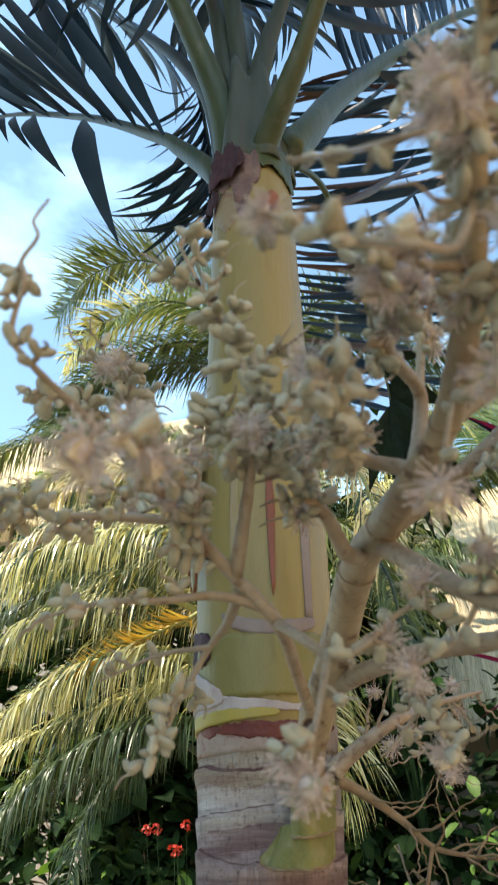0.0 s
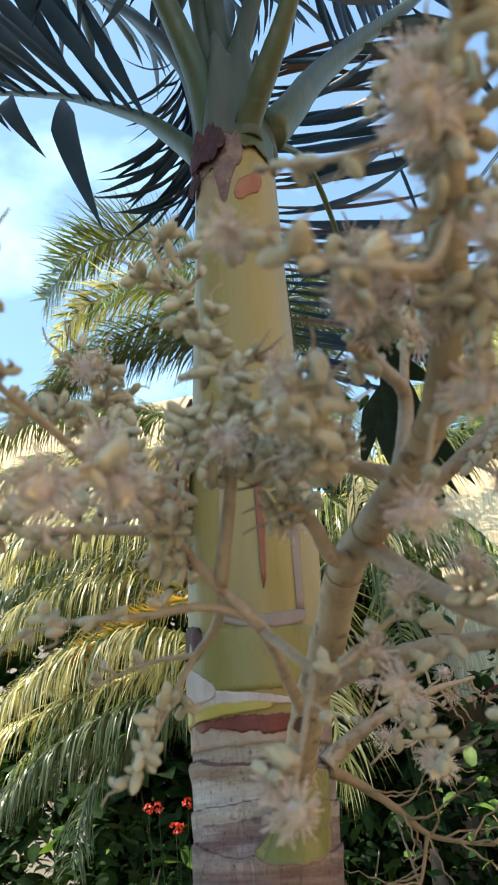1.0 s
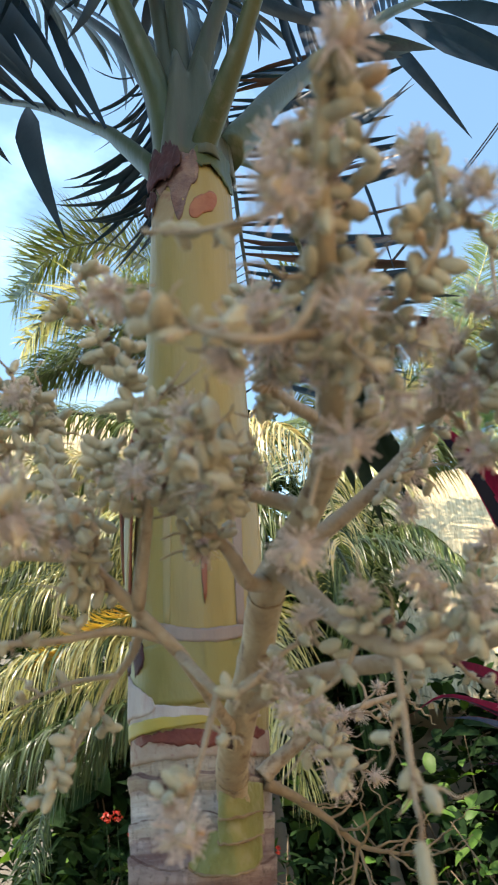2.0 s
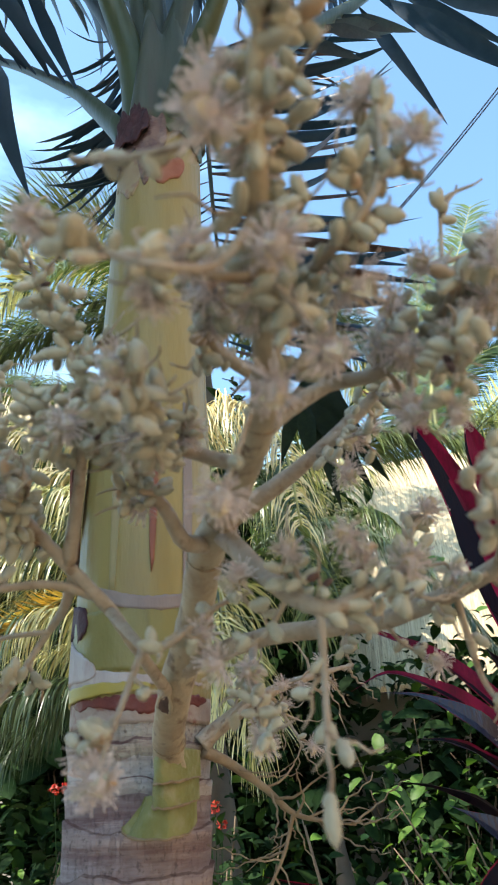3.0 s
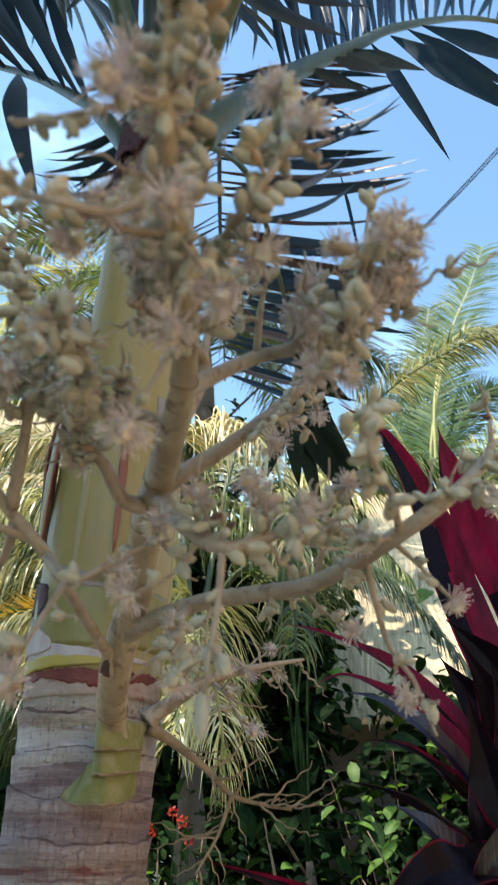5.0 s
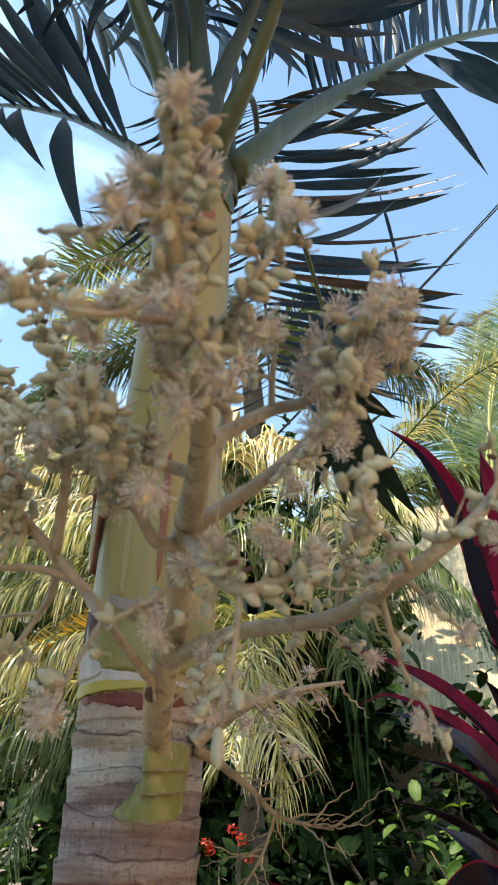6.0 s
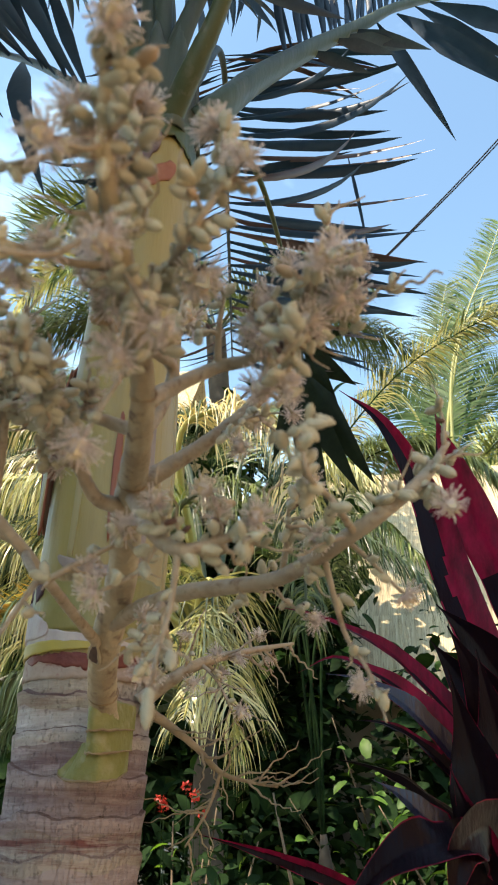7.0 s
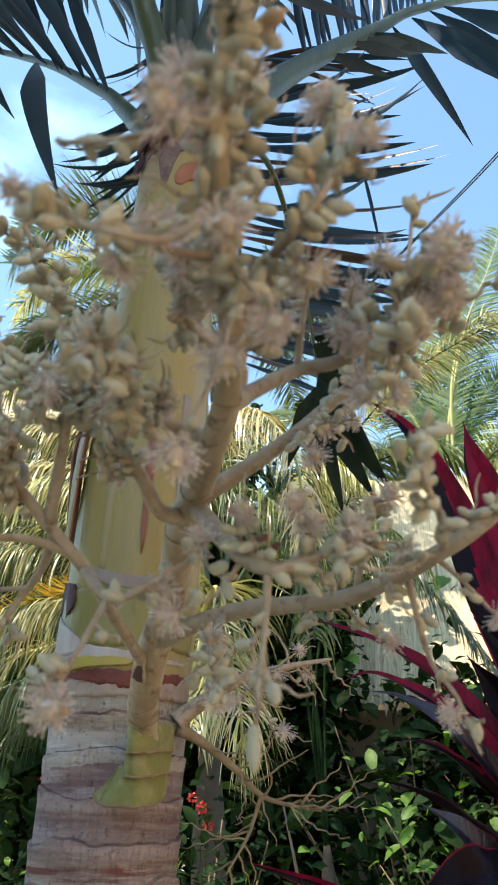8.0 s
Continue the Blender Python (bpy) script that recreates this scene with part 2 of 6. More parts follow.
# shaded copy of the shrub leaf: deep shade is put into its colour
M_SHRUBSHADE = material("shrub_leaf_shaded", (0.006, 0.015, 0.006), (0.020, 0.044, 0.013), 0.75, 8, spec=0.08, translucent=0.2, tint=(1.2, 1.3, 0.4), vary=0.25)
M_TWIG = material("brown_twig", (0.12, 0.085, 0.05), (0.17, 0.12, 0.075), 0.8, 40, vary=0.1)
M_ORANGE = material("red_petal", (0.40, 0.012, 0.012), (0.52, 0.06, 0.02), 0.5, 40, translucent=0.25, tint=(1, 0.7, 0.5), vary=0.1)
M_PINK = material("pink_bract", (0.60, 0.04, 0.22), (0.50, 0.03, 0.15), 0.5, 40, translucent=0.3, tint=(1, 0.6, 0.8), vary=0.1)
M_THATCH = material("thatch_straw", (0.60, 0.49, 0.31), (0.40, 0.30, 0.165), 0.9, 8, 1.0, 30, (7, 0.25, 1), third=(0.13, 0.085, 0.04), fine=22, vary=0.16)
M_GREYWALL = material("grey_plaster", (0.30, 0.265, 0.22), (0.25, 0.22, 0.185), 0.85, 1.5, 0.2, 40, vary=0.02)
# ochre of the added reflector wall, chosen for its warm bounce
M_BOUNCEWALL = material("bounce_wall_ochre", (0.62, 0.42, 0.25), (0.56, 0.38, 0.22), 0.85, 1.5, 0.2, 40, vary=0.02)
M_SOIL = material("sandy_soil", (0.40, 0.335, 0.24), (0.31, 0.255, 0.175), 0.95, 1.4, 0.8, 25, third=(0.24, 0.20, 0.12), fine=40, vary=0.02)
M_COCOBARK = material("coconut_bark", (0.075, 0.06, 0.045), (0.045, 0.034, 0.026), 0.9, 5, 0.6, 40, vary=0.05)
M_WIRE = material("black_cable", (0.012, 0.012, 0.014), (0.02, 0.02, 0.02), 0.8, 30, vary=0.02, spec=0.1)


# ---- mesh helpers ----
def thing(name, label, category, at=(0, 0, 0), group="", kind=""):
    ob = new(name)
    ob.empty_display_size = 0.05
    ob.matrix_world = pose(*at)
    return tagged(ob, label, category, group, kind)


def mesh_of(name, verts, faces, mats, slots=None, smooth=True):
    me = bpy.data.meshes.new(name)
    me.from_pydata([tuple(v) for v in verts], [], faces)
    for m in (mats if isinstance(mats, (list, tuple)) else [mats]):
        me.materials.append(m)
    if slots:
        me.polygons.foreach_set("material_index", slots)
    me.polygons.foreach_set("use_smooth", [smooth] * len(me.polygons))
    me.update()
    return me


def part(name, me, parent, m=None, label=""):
    """One mesh object under a thing or a part; m is its pose in world axes seen from the parent's base."""
    ob = new(name, me)
    ob.parent = parent
    if m is not None:
        ob.matrix_basis = m
    if label:
        ob["label"] = label
    return ob


def spline(nodes, n):
    """Catmull-Rom through the nodes, n samples, evenly in parameter."""
    p = [Vector(v) for v in nodes]
    p = [2 * p[0] - p[1]] + p + [2 * p[-1] - p[-2]]
    out = []
    segs = len(p) - 3
    for i in range(n):
        u = i / (n - 1) * segs
        k = min(int(u), segs - 1)
        t = u - k
        a, b, c, d = p[k:k + 4]
        out.append(0.5 * ((2 * b) + (c - a) * t + (2 * a - 5 * b + 4 * c - d) * t * t + (3 * b - a - 3 * c + d) * t ** 3))
    return out


def tube(points, radii, sides=8, knobs=0.0, seed=0, flat=1.0):
    """Verts and faces of a tapered tube along points; knobs roughens its thickness."""
    rng = random.Random(seed)
    n = len(points)
    verts, faces = [], []
    up = Vector((0.13, 0.21, 1)).normalized()
    prev = None
    for i, p in enumerate(points):
        t = (points[min(i + 1, n - 1)] - points[max(i - 1, 0)]).normalized()
        side = (t.cross(up) if prev is None else prev - t * prev.dot(t))
        if side.length < 1e-6:
            side = t.orthogonal()
        side.normalize()
        prev = side
        other = t.cross(side)
        u = i / (n - 1) * (len(radii) - 1)
        k = min(int(u), len(radii) - 2)
        r = radii[k] + (radii[k + 1] - radii[k]) * (u - k)
        for s in range(sides):
            a = 2 * math.pi * s / sides
            rr = r * (1 + knobs * rng.uniform(-1, 1))
            verts.append(p + side * math.cos(a) * rr + other * math.sin(a) * rr * flat)
    for i in range(n - 1):
        for s in range(sides):
            a, b = i * sides + s, i * sides + (s + 1) % sides
            faces.append((a, b, b + sides, a + sides))
    faces.append(tuple(range(sides - 1, -1, -1)))
    faces.append(tuple(range((n - 1) * sides, n * sides)))
    return verts, faces


def joined(pieces):
    verts, faces = [], []
    for v, f in pieces:
        o = len(verts)
        verts += v
        faces += [tuple(i + o for i in q) for q in f]
    return verts, faces


def axes(origin, x, z):
    """A pose with its x along x and its z near z."""
    x = Vector(x).normalized()
    y = Vector(z).cross(x)
    if y.length < 1e-5:
        y = x.orthogonal()
    y.normalize()
    z = x.cross(y)
    m = Matrix((x, y, z)).transposed().to_4x4()
    m.translation = origin
    return m


def blade(length, width, droop, fold=0.35, steps=7, tipped=0.75, base=0.35, twist=0.0, seed=0, uneven=0.06):
    """A leaf blade along +x, folded along its midrib, bending down in -z."""
    rng = random.Random(seed)
    verts, faces = [], []
    for i in range(steps + 1):
        u = i / steps
        w = width * 0.5 * min(1, base + (1 - base) * u / 0.33) * (1 if u < tipped * 0.6 else max(0.02, 1 - ((u - tipped * 0.6) / (1 - tipped * 0.6)) ** 1.6))
        a = droop * u
        x = length * (math.sin(a) / droop if abs(droop) > 1e-4 else u)
        z = -length * ((1 - math.cos(a)) / droop if abs(droop) > 1e-4 else 0)
        tw = twist * u
        wob = rng.uniform(-uneven, uneven) * width
        for s in (-1, 0, 1):
            yy, zz = s * w, abs(s) * w * fold
            verts.append(Vector((x, yy * math.cos(tw) - zz * math.sin(tw) + wob, z + yy * math.sin(tw) + zz * math.cos(tw))))
    for i in range(steps):
        for s in range(2):
            a = i * 3 + s
            faces.append((a, a + 1, a + 4, a + 3))
    return verts, faces


# ---- ground, added walls that shape the light, thatched houses ----
def ground():
    rng = random.Random(3)
    n, verts, faces = 60, [], []
    for i in range(n + 1):
        for j in range(n + 1):
            x, y = ((i / n) * 2 - 1), ((j / n) * 2 - 1)
            x, y = math.copysign(abs(x) ** 2.6, x) * 400, math.copysign(abs(y) ** 2.6, y) * 400
            verts.append((x, y, 0.04 * noise.noise((x * 0.9, y * 0.9, 0)) - 0.02))
    for i in range(n):
        for j in range(n):
            a = i * (n + 1) + j
            faces.append((a, a + n + 1, a + n + 2, a + 1))
    tagged(new("ground", mesh_of("ground", verts, faces, M_SOIL)), "pale sandy garden soil with leaf litter", "ground", kind="structure")


def box(x0, x1, y0, y1, z0, z1):
    v = [(x, y, z) for z in (z0, z1) for y in (y0, y1) for x in (x0, x1)]
    return v, [(0, 2, 3, 1), (4, 5, 7, 6), (0, 1, 5, 4), (2, 6, 7, 3), (0, 4, 6, 2), (1, 3, 7, 5)]


ground()
# unseen wall, added to keep the sun off the palm and flower cluster
tagged(new("wall_west", mesh_of("wall_west", *box(-2.5, -2.2, -6.0, -0.15, -0.1, 8.0), M_GREYWALL, smooth=False)), "unseen grey wall added to shade the palm", "wall", kind="structure")
# unseen wall, added as a sunlit reflector for the shaded flowers
tagged(new("wall_east", mesh_of("wall_east", *box(2.3, 2.6, -4.0, 0.6, -0.1, 4.2), M_BOUNCEWALL, smooth=False)), "unseen ochre wall added to bounce warm light", "wall", kind="structure")


def thatched_house(at, width, eave, ridge, depth, turn, label):
    """Plain walls under a pitched roof whose straw hangs in vertical bundles."""
    h = thing("thatched_house", label, "house")
    h.matrix_world = pose(*at, 0, 0, turn)
    part("wall", mesh_of("wall", *box(-width / 2 + 0.4, width / 2 - 0.4, 0.5, depth, 0, eave), M_GREYWALL, smooth=False), h)
    rng = random.Random(int(width * 10))
    rows = int(width / 0.16)
    me = []
    for k in range(5):
        w = 0.19
        v, f = [], []
        for i in range(17):
            fray = rng.uniform(0.72, 1.12)
            for j in range(4):
                x = (i / 16 - 0.5) * w + rng.uniform(-0.003, 0.003)
                u = j / 3
                v.append((x, -u * fray, 0.010 * math.sin(i / 16 * math.pi) + rng.uniform(-0.009, 0.009) * (0.3 + u) - u * 0.02))
        for i in range(16):
            for j in range(3):
                a = i * 4 + j
                f.append((a, a + 1, a + 5, a + 4))
        me.append(mesh_of("thatch_tuft", v, f, M_THATCH))
    slope = math.hypot(ridge - eave, depth / 2)
    pitch = math.atan2(ridge - eave, depth / 2)
    roof = part("roof", mesh_of("roof", *joined([([(-width / 2, 0, eave - 0.02), (width / 2, 0, eave - 0.02), (width / 2, depth / 2, ridge - 0.02), (-width / 2, depth / 2, ridge - 0.02),
                (-width / 2, depth, eave - 0.02), (width / 2, depth, eave - 0.02)], [(0, 1, 2, 3), (3, 2, 5, 4)])]), M_THATCH, smooth=False), h, label="weathered straw thatch")
    courses = max(2, int(slope / 0.62))
    bundles = min(300, rows * courses)
    count = 0
    for c in range(courses):
        d = 0.9 + c * (slope - 0.9) / max(1, courses - 1)
        for i in range(rows):
            if count >= bundles:
                break
            count += 1
            x = -width / 2 + (i + 0.5) * width / rows + rng.uniform(-0.02, 0.02)
            y, z = d * math.cos(pitch), eave + d * math.sin(pitch)
            ob = part("thatch_tuft", rng.choice(me), roof, Matrix.Translation((x, y, z + 0.02 + 0.012 * c)) @ pose(0, 0, 0, math.degrees(pitch), rng.uniform(-2, 2), rng.uniform(-2, 2)))
    return h


thatched_house((2.0, 5.2, 0), 6.6, 2.3, 5.05, 4.4, -2, "single-storey house with a pale sunlit straw roof")
thatched_house((-5.4, 7.4, 0), 5.6, 5.7, 8.3, 4.2, 4, "taller house with a pale sunlit straw roof behind palms")


# ---- the palm: trunk ----
def centre(z):
    return -0.0150 + 0.0155 * (z - 1.5) / 0.7


def trunk_radius(z):
    return 0.0648 + 0.012 * max(0, 1.5 - z) / 0.5 if z > 1.0 else 0.0768 + 0.03 * (1 - z)


palm = thing("palm", "palm with a ringed grey trunk, cream crownshaft and dark fronds", "palm", (-0.0125, 0, 0))
PALM = palm.matrix_world.copy()
PINV = PALM.inverted()


def pv(v):
    return PINV @ Vector(v)


def build_trunk():
    rng = random.Random(11)
    sides = 72
    scars = []
    s = 1.565
    while s > 0.02:
        scars.append(s)
        s -= rng.uniform(0.026, 0.038)
    scars.reverse()
    verts, faces, slots = [], [], []
    prof = []
    prof.append((0.0, 0.0, 0, 0))
    for i, s in enumerate(scars):
        k = rng.uniform(0.5, 2.1)
        prof.append((s - 0.012, 0.0000, 0, i))
        prof.append((s - 0.006, 0.0012 * k, 0, i))
        prof.append((s, 0.0022 * k, 1, i))
        prof.append((s + 0.0020 * k, -0.0012, 0, i))
    prof.append((1.60, 0.0, 0, 0))
    TONES = [(0, 3, 0, 4, 3)[(i + rng.randrange(2)) % 5] for i in range(len(scars) + 1)]
    for z, bump, isscar, idx in prof:
        for a in range(sides):
            ang = 2 * math.pi * a / sides
            dz = 0.011 * noise.noise((math.cos(ang) * 1.2 + idx * 3.1, math.sin(ang) * 1.2, idx * 1.7)) + 0.0025 * noise.noise((math.cos(ang) * 6, math.sin(ang) * 6, idx * 2.3))
            r = trunk_radius(z) + bump + 0.0012 * noise.noise((math.cos(ang) * 2, math.sin(ang) * 2, z * 9))
            zz = min(1.6, max(0, z + (dz if 0 < z < 1.6 else 0)))
            verts.append((centre(max(z, 1.2)) + 0.0125 + r * math.cos(ang), r * math.sin(ang), zz))
    for i in range(len(prof) - 1):
        for a in range(sides):
            b = (a + 1) % sides
            faces.append((i * sides + a, i * sides + b, (i + 1) * sides + b, (i + 1) * sides + a))
            slots.append(1 if prof[i][2] else (TONES[prof[i][3]] if prof[i][0] > 1.44 else (2, 2, 0, 3)[prof[i][3] % 4]))
    part("trunk", mesh_of("trunk", verts, faces, [M_BARK, M_SCAR, M_BARKLOW, M_BARKMAUVE, M_BARKTAN], slots), palm, label="grey trunk ringed with dark leaf scars")


def shell(z0, z1, a0, a1, radius, thick, mats, slot=None, nz=24, na=32, low=None, high=None, wobble=0.0, seed=0, ragged=0.0, taper=0.0):
    """A curved sheet of bark or sheath round the trunk, with thickness; low and high bend its lower and upper edges by angle."""
    verts, faces, slots = [], [], []
    for layer in (0, 1):
        for j in range(nz + 1):
            for i in range(na + 1):
                f = i / na
                a = radians(a0 + (a1 - a0) * f)
                zl = z0 + (low(f) if low else 0)
                zh = z1 + (high(f) if high else 0)
                if ragged:
                    zl += ragged * (noise.noise((a * 5, seed, 0)) + 0.6 * noise.noise((a * 17, seed, 3)))
                    zh += ragged * (noise.noise((a * 5, seed, 7)) + 0.6 * noise.noise((a * 17, seed, 9)))
                if taper:
                    k = 0.02 + 0.98 * math.sqrt(max(0.0, 1 - (1 - min(1.0, f / taper, (1 - f) / taper)) ** 2))
                    zl, zh = (zl + zh) / 2 - (zh - zl) / 2 * k, (zl + zh) / 2 + (zh - zl) / 2 * k
                z = zl + (zh - zl) * j / nz
                r = radius(z, f) - (thick if layer else 0) + wobble * noise.noise((a * 3, z * 20, seed))
                verts.append((centre(z) + 0.0125 + r * math.cos(a), r * math.sin(a), z))
    o = (nz + 1) * (na + 1)
    for j in range(nz):
        for i in range(na):
            q = j * (na + 1) + i
            faces.append((q, q + 1, q + na + 2, q + na + 1))
            slots.append(slot((j + 0.5) / nz, (i + 0.5) / na) if slot else 0)
            faces.append((o + q, o + q + na + 1, o + q + na + 2, o + q + 1))
            slots.append(len(mats) - 1)
    rim = [j * (na + 1) for j in range(nz + 1)] + [nz * (na + 1) + i for i in range(1, na + 1)] + [j * (na + 1) + na for j in range(nz - 1, -1, -1)] + list(range(na - 1, 0, -1))
    for k in range(len(rim)):
        a, b = rim[k], rim[(k + 1) % len(rim)]
        faces.append((a, b, b + o, a + o))
        slots.append(len(mats) - 1)
    return mesh_of("shell", verts, faces, mats, slots)


def shaft_radius(z, f=0.0):
    return bare_shaft(z) * (1 + 0.03 * min(1.0, max(0.0, (1.95 - z) / 0.3)))


def bare_shaft(z):
    pts = [(1.58, 0.0625), (1.62, 0.064), (1.70, 0.066), (1.80, 0.067), (1.95, 0.062), (2.15, 0.0575), (2.30, 0.0555), (2.5, 0.050)]
    for (a, ra), (b, rb) in zip(pts, pts[1:]):
        if z <= b:
            return ra + (rb - ra) * max(0, (z - a)) / (b - a)
    return pts[-1][1]


def build_shaft():
    full = 359.9
    part("crownshaft", shell(1.585, 2.40, 0, full, lambda z, f: shaft_radius(z) - 0.004 if z > 2.3 else shaft_radius(z), 0.004, [M_SHAFT], nz=40, na=64), palm, label="smooth cream and yellow-green crownshaft")
    # the white, yellow and red bands left by the fallen sheath
    part("bark_band", shell(1.606, 1.623, 140, 345, lambda z, f: shaft_radius(z) + 0.0018, 0.003, [M_WHITEBAND], nz=6, na=70, high=lambda f: 0.010 * math.sin(f * 4 + 0.8), low=lambda f: 0.004 * f, wobble=0.0012, seed=2, ragged=0.0022, taper=0.06), palm, label="pale grey bark band")
    part("bark_band", shell(1.598, 1.611, 178, 296, lambda z, f: shaft_radius(z) + 0.0030, 0.003, [M_YELLOWBAND], nz=5, na=50, low=lambda f: 0.007 * f, high=lambda f: 0.002 * math.sin(f * 3.1), wobble=0.0008, seed=3, ragged=0.0012, taper=0.1), palm, label="yellow torn bark band")
    part("bark_band", shell(1.578, 1.600, 165, 370, lambda z, f: shaft_radius(z) + 0.0009, 0.003, [M_REDBAND], nz=6, na=70, wobble=0.001, seed=4, ragged=0.0018, taper=0.06), palm, label="grey bark band stained rust red")
    part("bark_band", shell(1.593, 1.601, 222, 352, lambda z, f: shaft_radius(z) + 0.0016, 0.003, [M_DEEPRED], nz=5, na=60, low=lambda f: -0.007 * math.sin(min(1, max(0, (f - 0.25) / 0.6)) * math.pi), wobble=0.0006, seed=14, ragged=0.0034, taper=0.15), palm, label="deep red bark band")
    # rims and torn pieces of the outer leaf sheath
    part("sheath_rim", shell(1.673, 1.685, 250, 330, lambda z, f: shaft_radius(z) + 0.0016, 0.003, [M_LAVENDER], nz=5, na=50, low=lambda f: 0.016 * (1 - f) ** 4 + 0.008 * f ** 4, high=lambda f: 0.020 * (1 - f) ** 4 + 0.012 * f ** 4, wobble=0.0005, seed=21, ragged=0.0016, taper=0.25), palm, label="pale lavender sheath rim")
    part("sheath_rim", shell(1.690, 1.90, 319, 329, lambda z, f: shaft_radius(z) + 0.0012, 0.003, [M_LAVENDER], nz=16, na=8, wobble=0.0008, seed=22, ragged=0.004, taper=0.1), palm, label="pale lavender sheath rim")
    part("sheath_rim", shell(1.690, 1.90, 258, 266, lambda z, f: shaft_radius(z) + 0.0008, 0.002, [M_SHEATH], nz=14, na=6, wobble=0.0005, seed=24, ragged=0.003, taper=0.15), palm, label="pale lavender sheath rim")
    part("outer_sheath", shell(1.617, 1.672, 176, 252, lambda z, f: shaft_radius(z) + 0.0034, 0.003, [M_WHITEBAND], nz=10, na=40, high=lambda f: -0.044 * f ** 1.3, wobble=0.001, seed=41, ragged=0.003, taper=0.08), palm, label="pale grey outer sheath")
    part("torn_strip", shell(1.664, 1.694, 190, 240, lambda z, f: shaft_radius(z) + 0.0022, 0.003, [M_PAPERDARK], nz=8, na=24, low=lambda f: -0.012 * f, high=lambda f: -0.010 * f, wobble=0.0025, seed=43, ragged=0.005, taper=0.3), palm, label="dark maroon tear in the outer sheath")
    part("sheath_foot", shell(1.622, 1.678, 196, 356, lambda z, f: shaft_radius(z) + 0.0012 - 0.006 * max(0, z - 1.67), 0.003, [M_OLIVE], nz=12, na=60, wobble=0.0006, seed=31, ragged=0.003), palm, label="olive green foot of the sheath")
    part("leaf_sheath", shell(1.735, 1.99, 176, 203, lambda z, f: shaft_radius(z) + 0.004 + 0.015 * max(0, 1 - abs(z - 1.85) / 0.16), 0.003, [M_SHEATH, M_SHEATHRED], nz=28, na=8, low=lambda f: 0.03 * f, high=lambda f: -0.08 * f, wobble=0.002, seed=6, ragged=0.008, taper=0.2), palm, label="split leaf sheath with a rust-brown inside")
    part("torn_strip", shell(1.75, 1.96, 198, 223, lambda z, f: shaft_radius(z) + 0.005 + 0.008 * max(0, 1 - abs(z - 1.85) / 0.12), 0.002, [M_SHEATHRED], nz=16, na=8, low=lambda f: 0.04 * f, high=lambda f: -0.05 * f, wobble=0.003, seed=7, ragged=0.010, taper=0.3), palm, label="rust-brown torn strip")
    part("torn_strip", shell(1.73, 1.88, 218, 229, lambda z, f: shaft_radius(z) + 0.012, 0.003, [M_SHEATH, M_SHEATHRED], nz=16, na=4, wobble=0.003, seed=17, ragged=0.012, taper=0.4), palm, label="pale torn strip of sheath")
    part("torn_strip", shell(1.70, 1.86, 289.5, 297, lambda z, f: shaft_radius(z) + 0.0022, 0.002, [M_SHEATHRED], nz=12, na=4, low=lambda f: 0.08 * abs(f - 0.6), wobble=0.001, seed=8, ragged=0.01, taper=0.4), palm, label="rust-brown split in the sheath")
    part("papery_collar", shell(2.259, 2.350, 205, 298, lambda z, f: shaft_radius(z) + 0.002 + 0.005 * abs(noise.noise((f * 7, z * 30, 1))), 0.002, [M_PAPER], nz=14, na=60, low=lambda f: 0.028 - 0.062 * math.exp(-((f - 0.72) / 0.17) ** 2) - 0.01 * math.sin(f * 20), high=lambda f: -0.016 * f, wobble=0.004, seed=12, ragged=0.010, taper=0.12), palm, label="torn mauve papery sheath")
    part("papery_collar", shell(2.289, 2.355, 216, 276, lambda z, f: shaft_radius(z) + 0.009 + 0.010 * abs(noise.noise((f * 5, z * 40, 4))), 0.002, [M_PAPERDARK], nz=10, na=34, wobble=0.006, seed=19, ragged=0.018, taper=0.3), palm, label="dark purple torn papery flap")
    part("papery_collar", shell(2.254, 2.285, 205, 238, lambda z, f: shaft_radius(z) + 0.006 + 0.008 * abs(noise.noise((f * 5, z * 40, 9))), 0.002, [M_PAPERDARK], nz=8, na=20, wobble=0.004, seed=29, ragged=0.012, taper=0.4), palm, label="dark purple torn papery flap")
    part("papery_collar", shell(2.304, 2.355, 290, 372, lambda z, f: shaft_radius(z) + 0.003, 0.002, [M_PETIOLE], nz=8, na=40, low=lambda f: 0.012 * math.sin(f * 6), wobble=0.003, seed=39, ragged=0.008, taper=0.15), palm, label="green ragged base of a frond")
    part("rust_patch", shell(2.206, 2.275, 284, 324, lambda z, f: shaft_radius(z) + 0.0014, 0.002, [M_RUST], nz=8, na=28, low=lambda f: 0.034 * f, high=lambda f: -0.030 * (1 - f), wobble=0.0012, seed=16, ragged=0.003, taper=0.35), palm, label="rusty oval patch on the sheath")
    part("stain_patch", shell(2.212, 2.275, 216, 268, lambda z, f: shaft_radius(z) + 0.0012, 0.002, [M_STAIN], nz=8, na=34, low=lambda f: 0.012 * math.sin(f * 7), wobble=0.0006, seed=33, ragged=0.008, taper=0.3), palm, label="pinkish brown stain on the sheath")


build_trunk()
build_shaft()


# ---- the palm: fronds ----
LEAFLETS = {}


def leaflet_mesh(kind, k):
    if (kind, k) not in LEAFLETS:
        rng = random.Random(100 + k)
        mat = M_LEAFRED if kind == "red" else M_LEAFLET
        v, f = blade(1.0, 0.105 + 0.02 * (k % 3), (0.5, 0.9, 1.4, 1.9, 0.3)[k], 0.3, 9, 0.9, 0.3, rng.uniform(-0.5, 0.5), k)
        LEAFLETS[kind, k] = mesh_of("leaflet", v, f, mat)
    return LEAFLETS[kind, k]


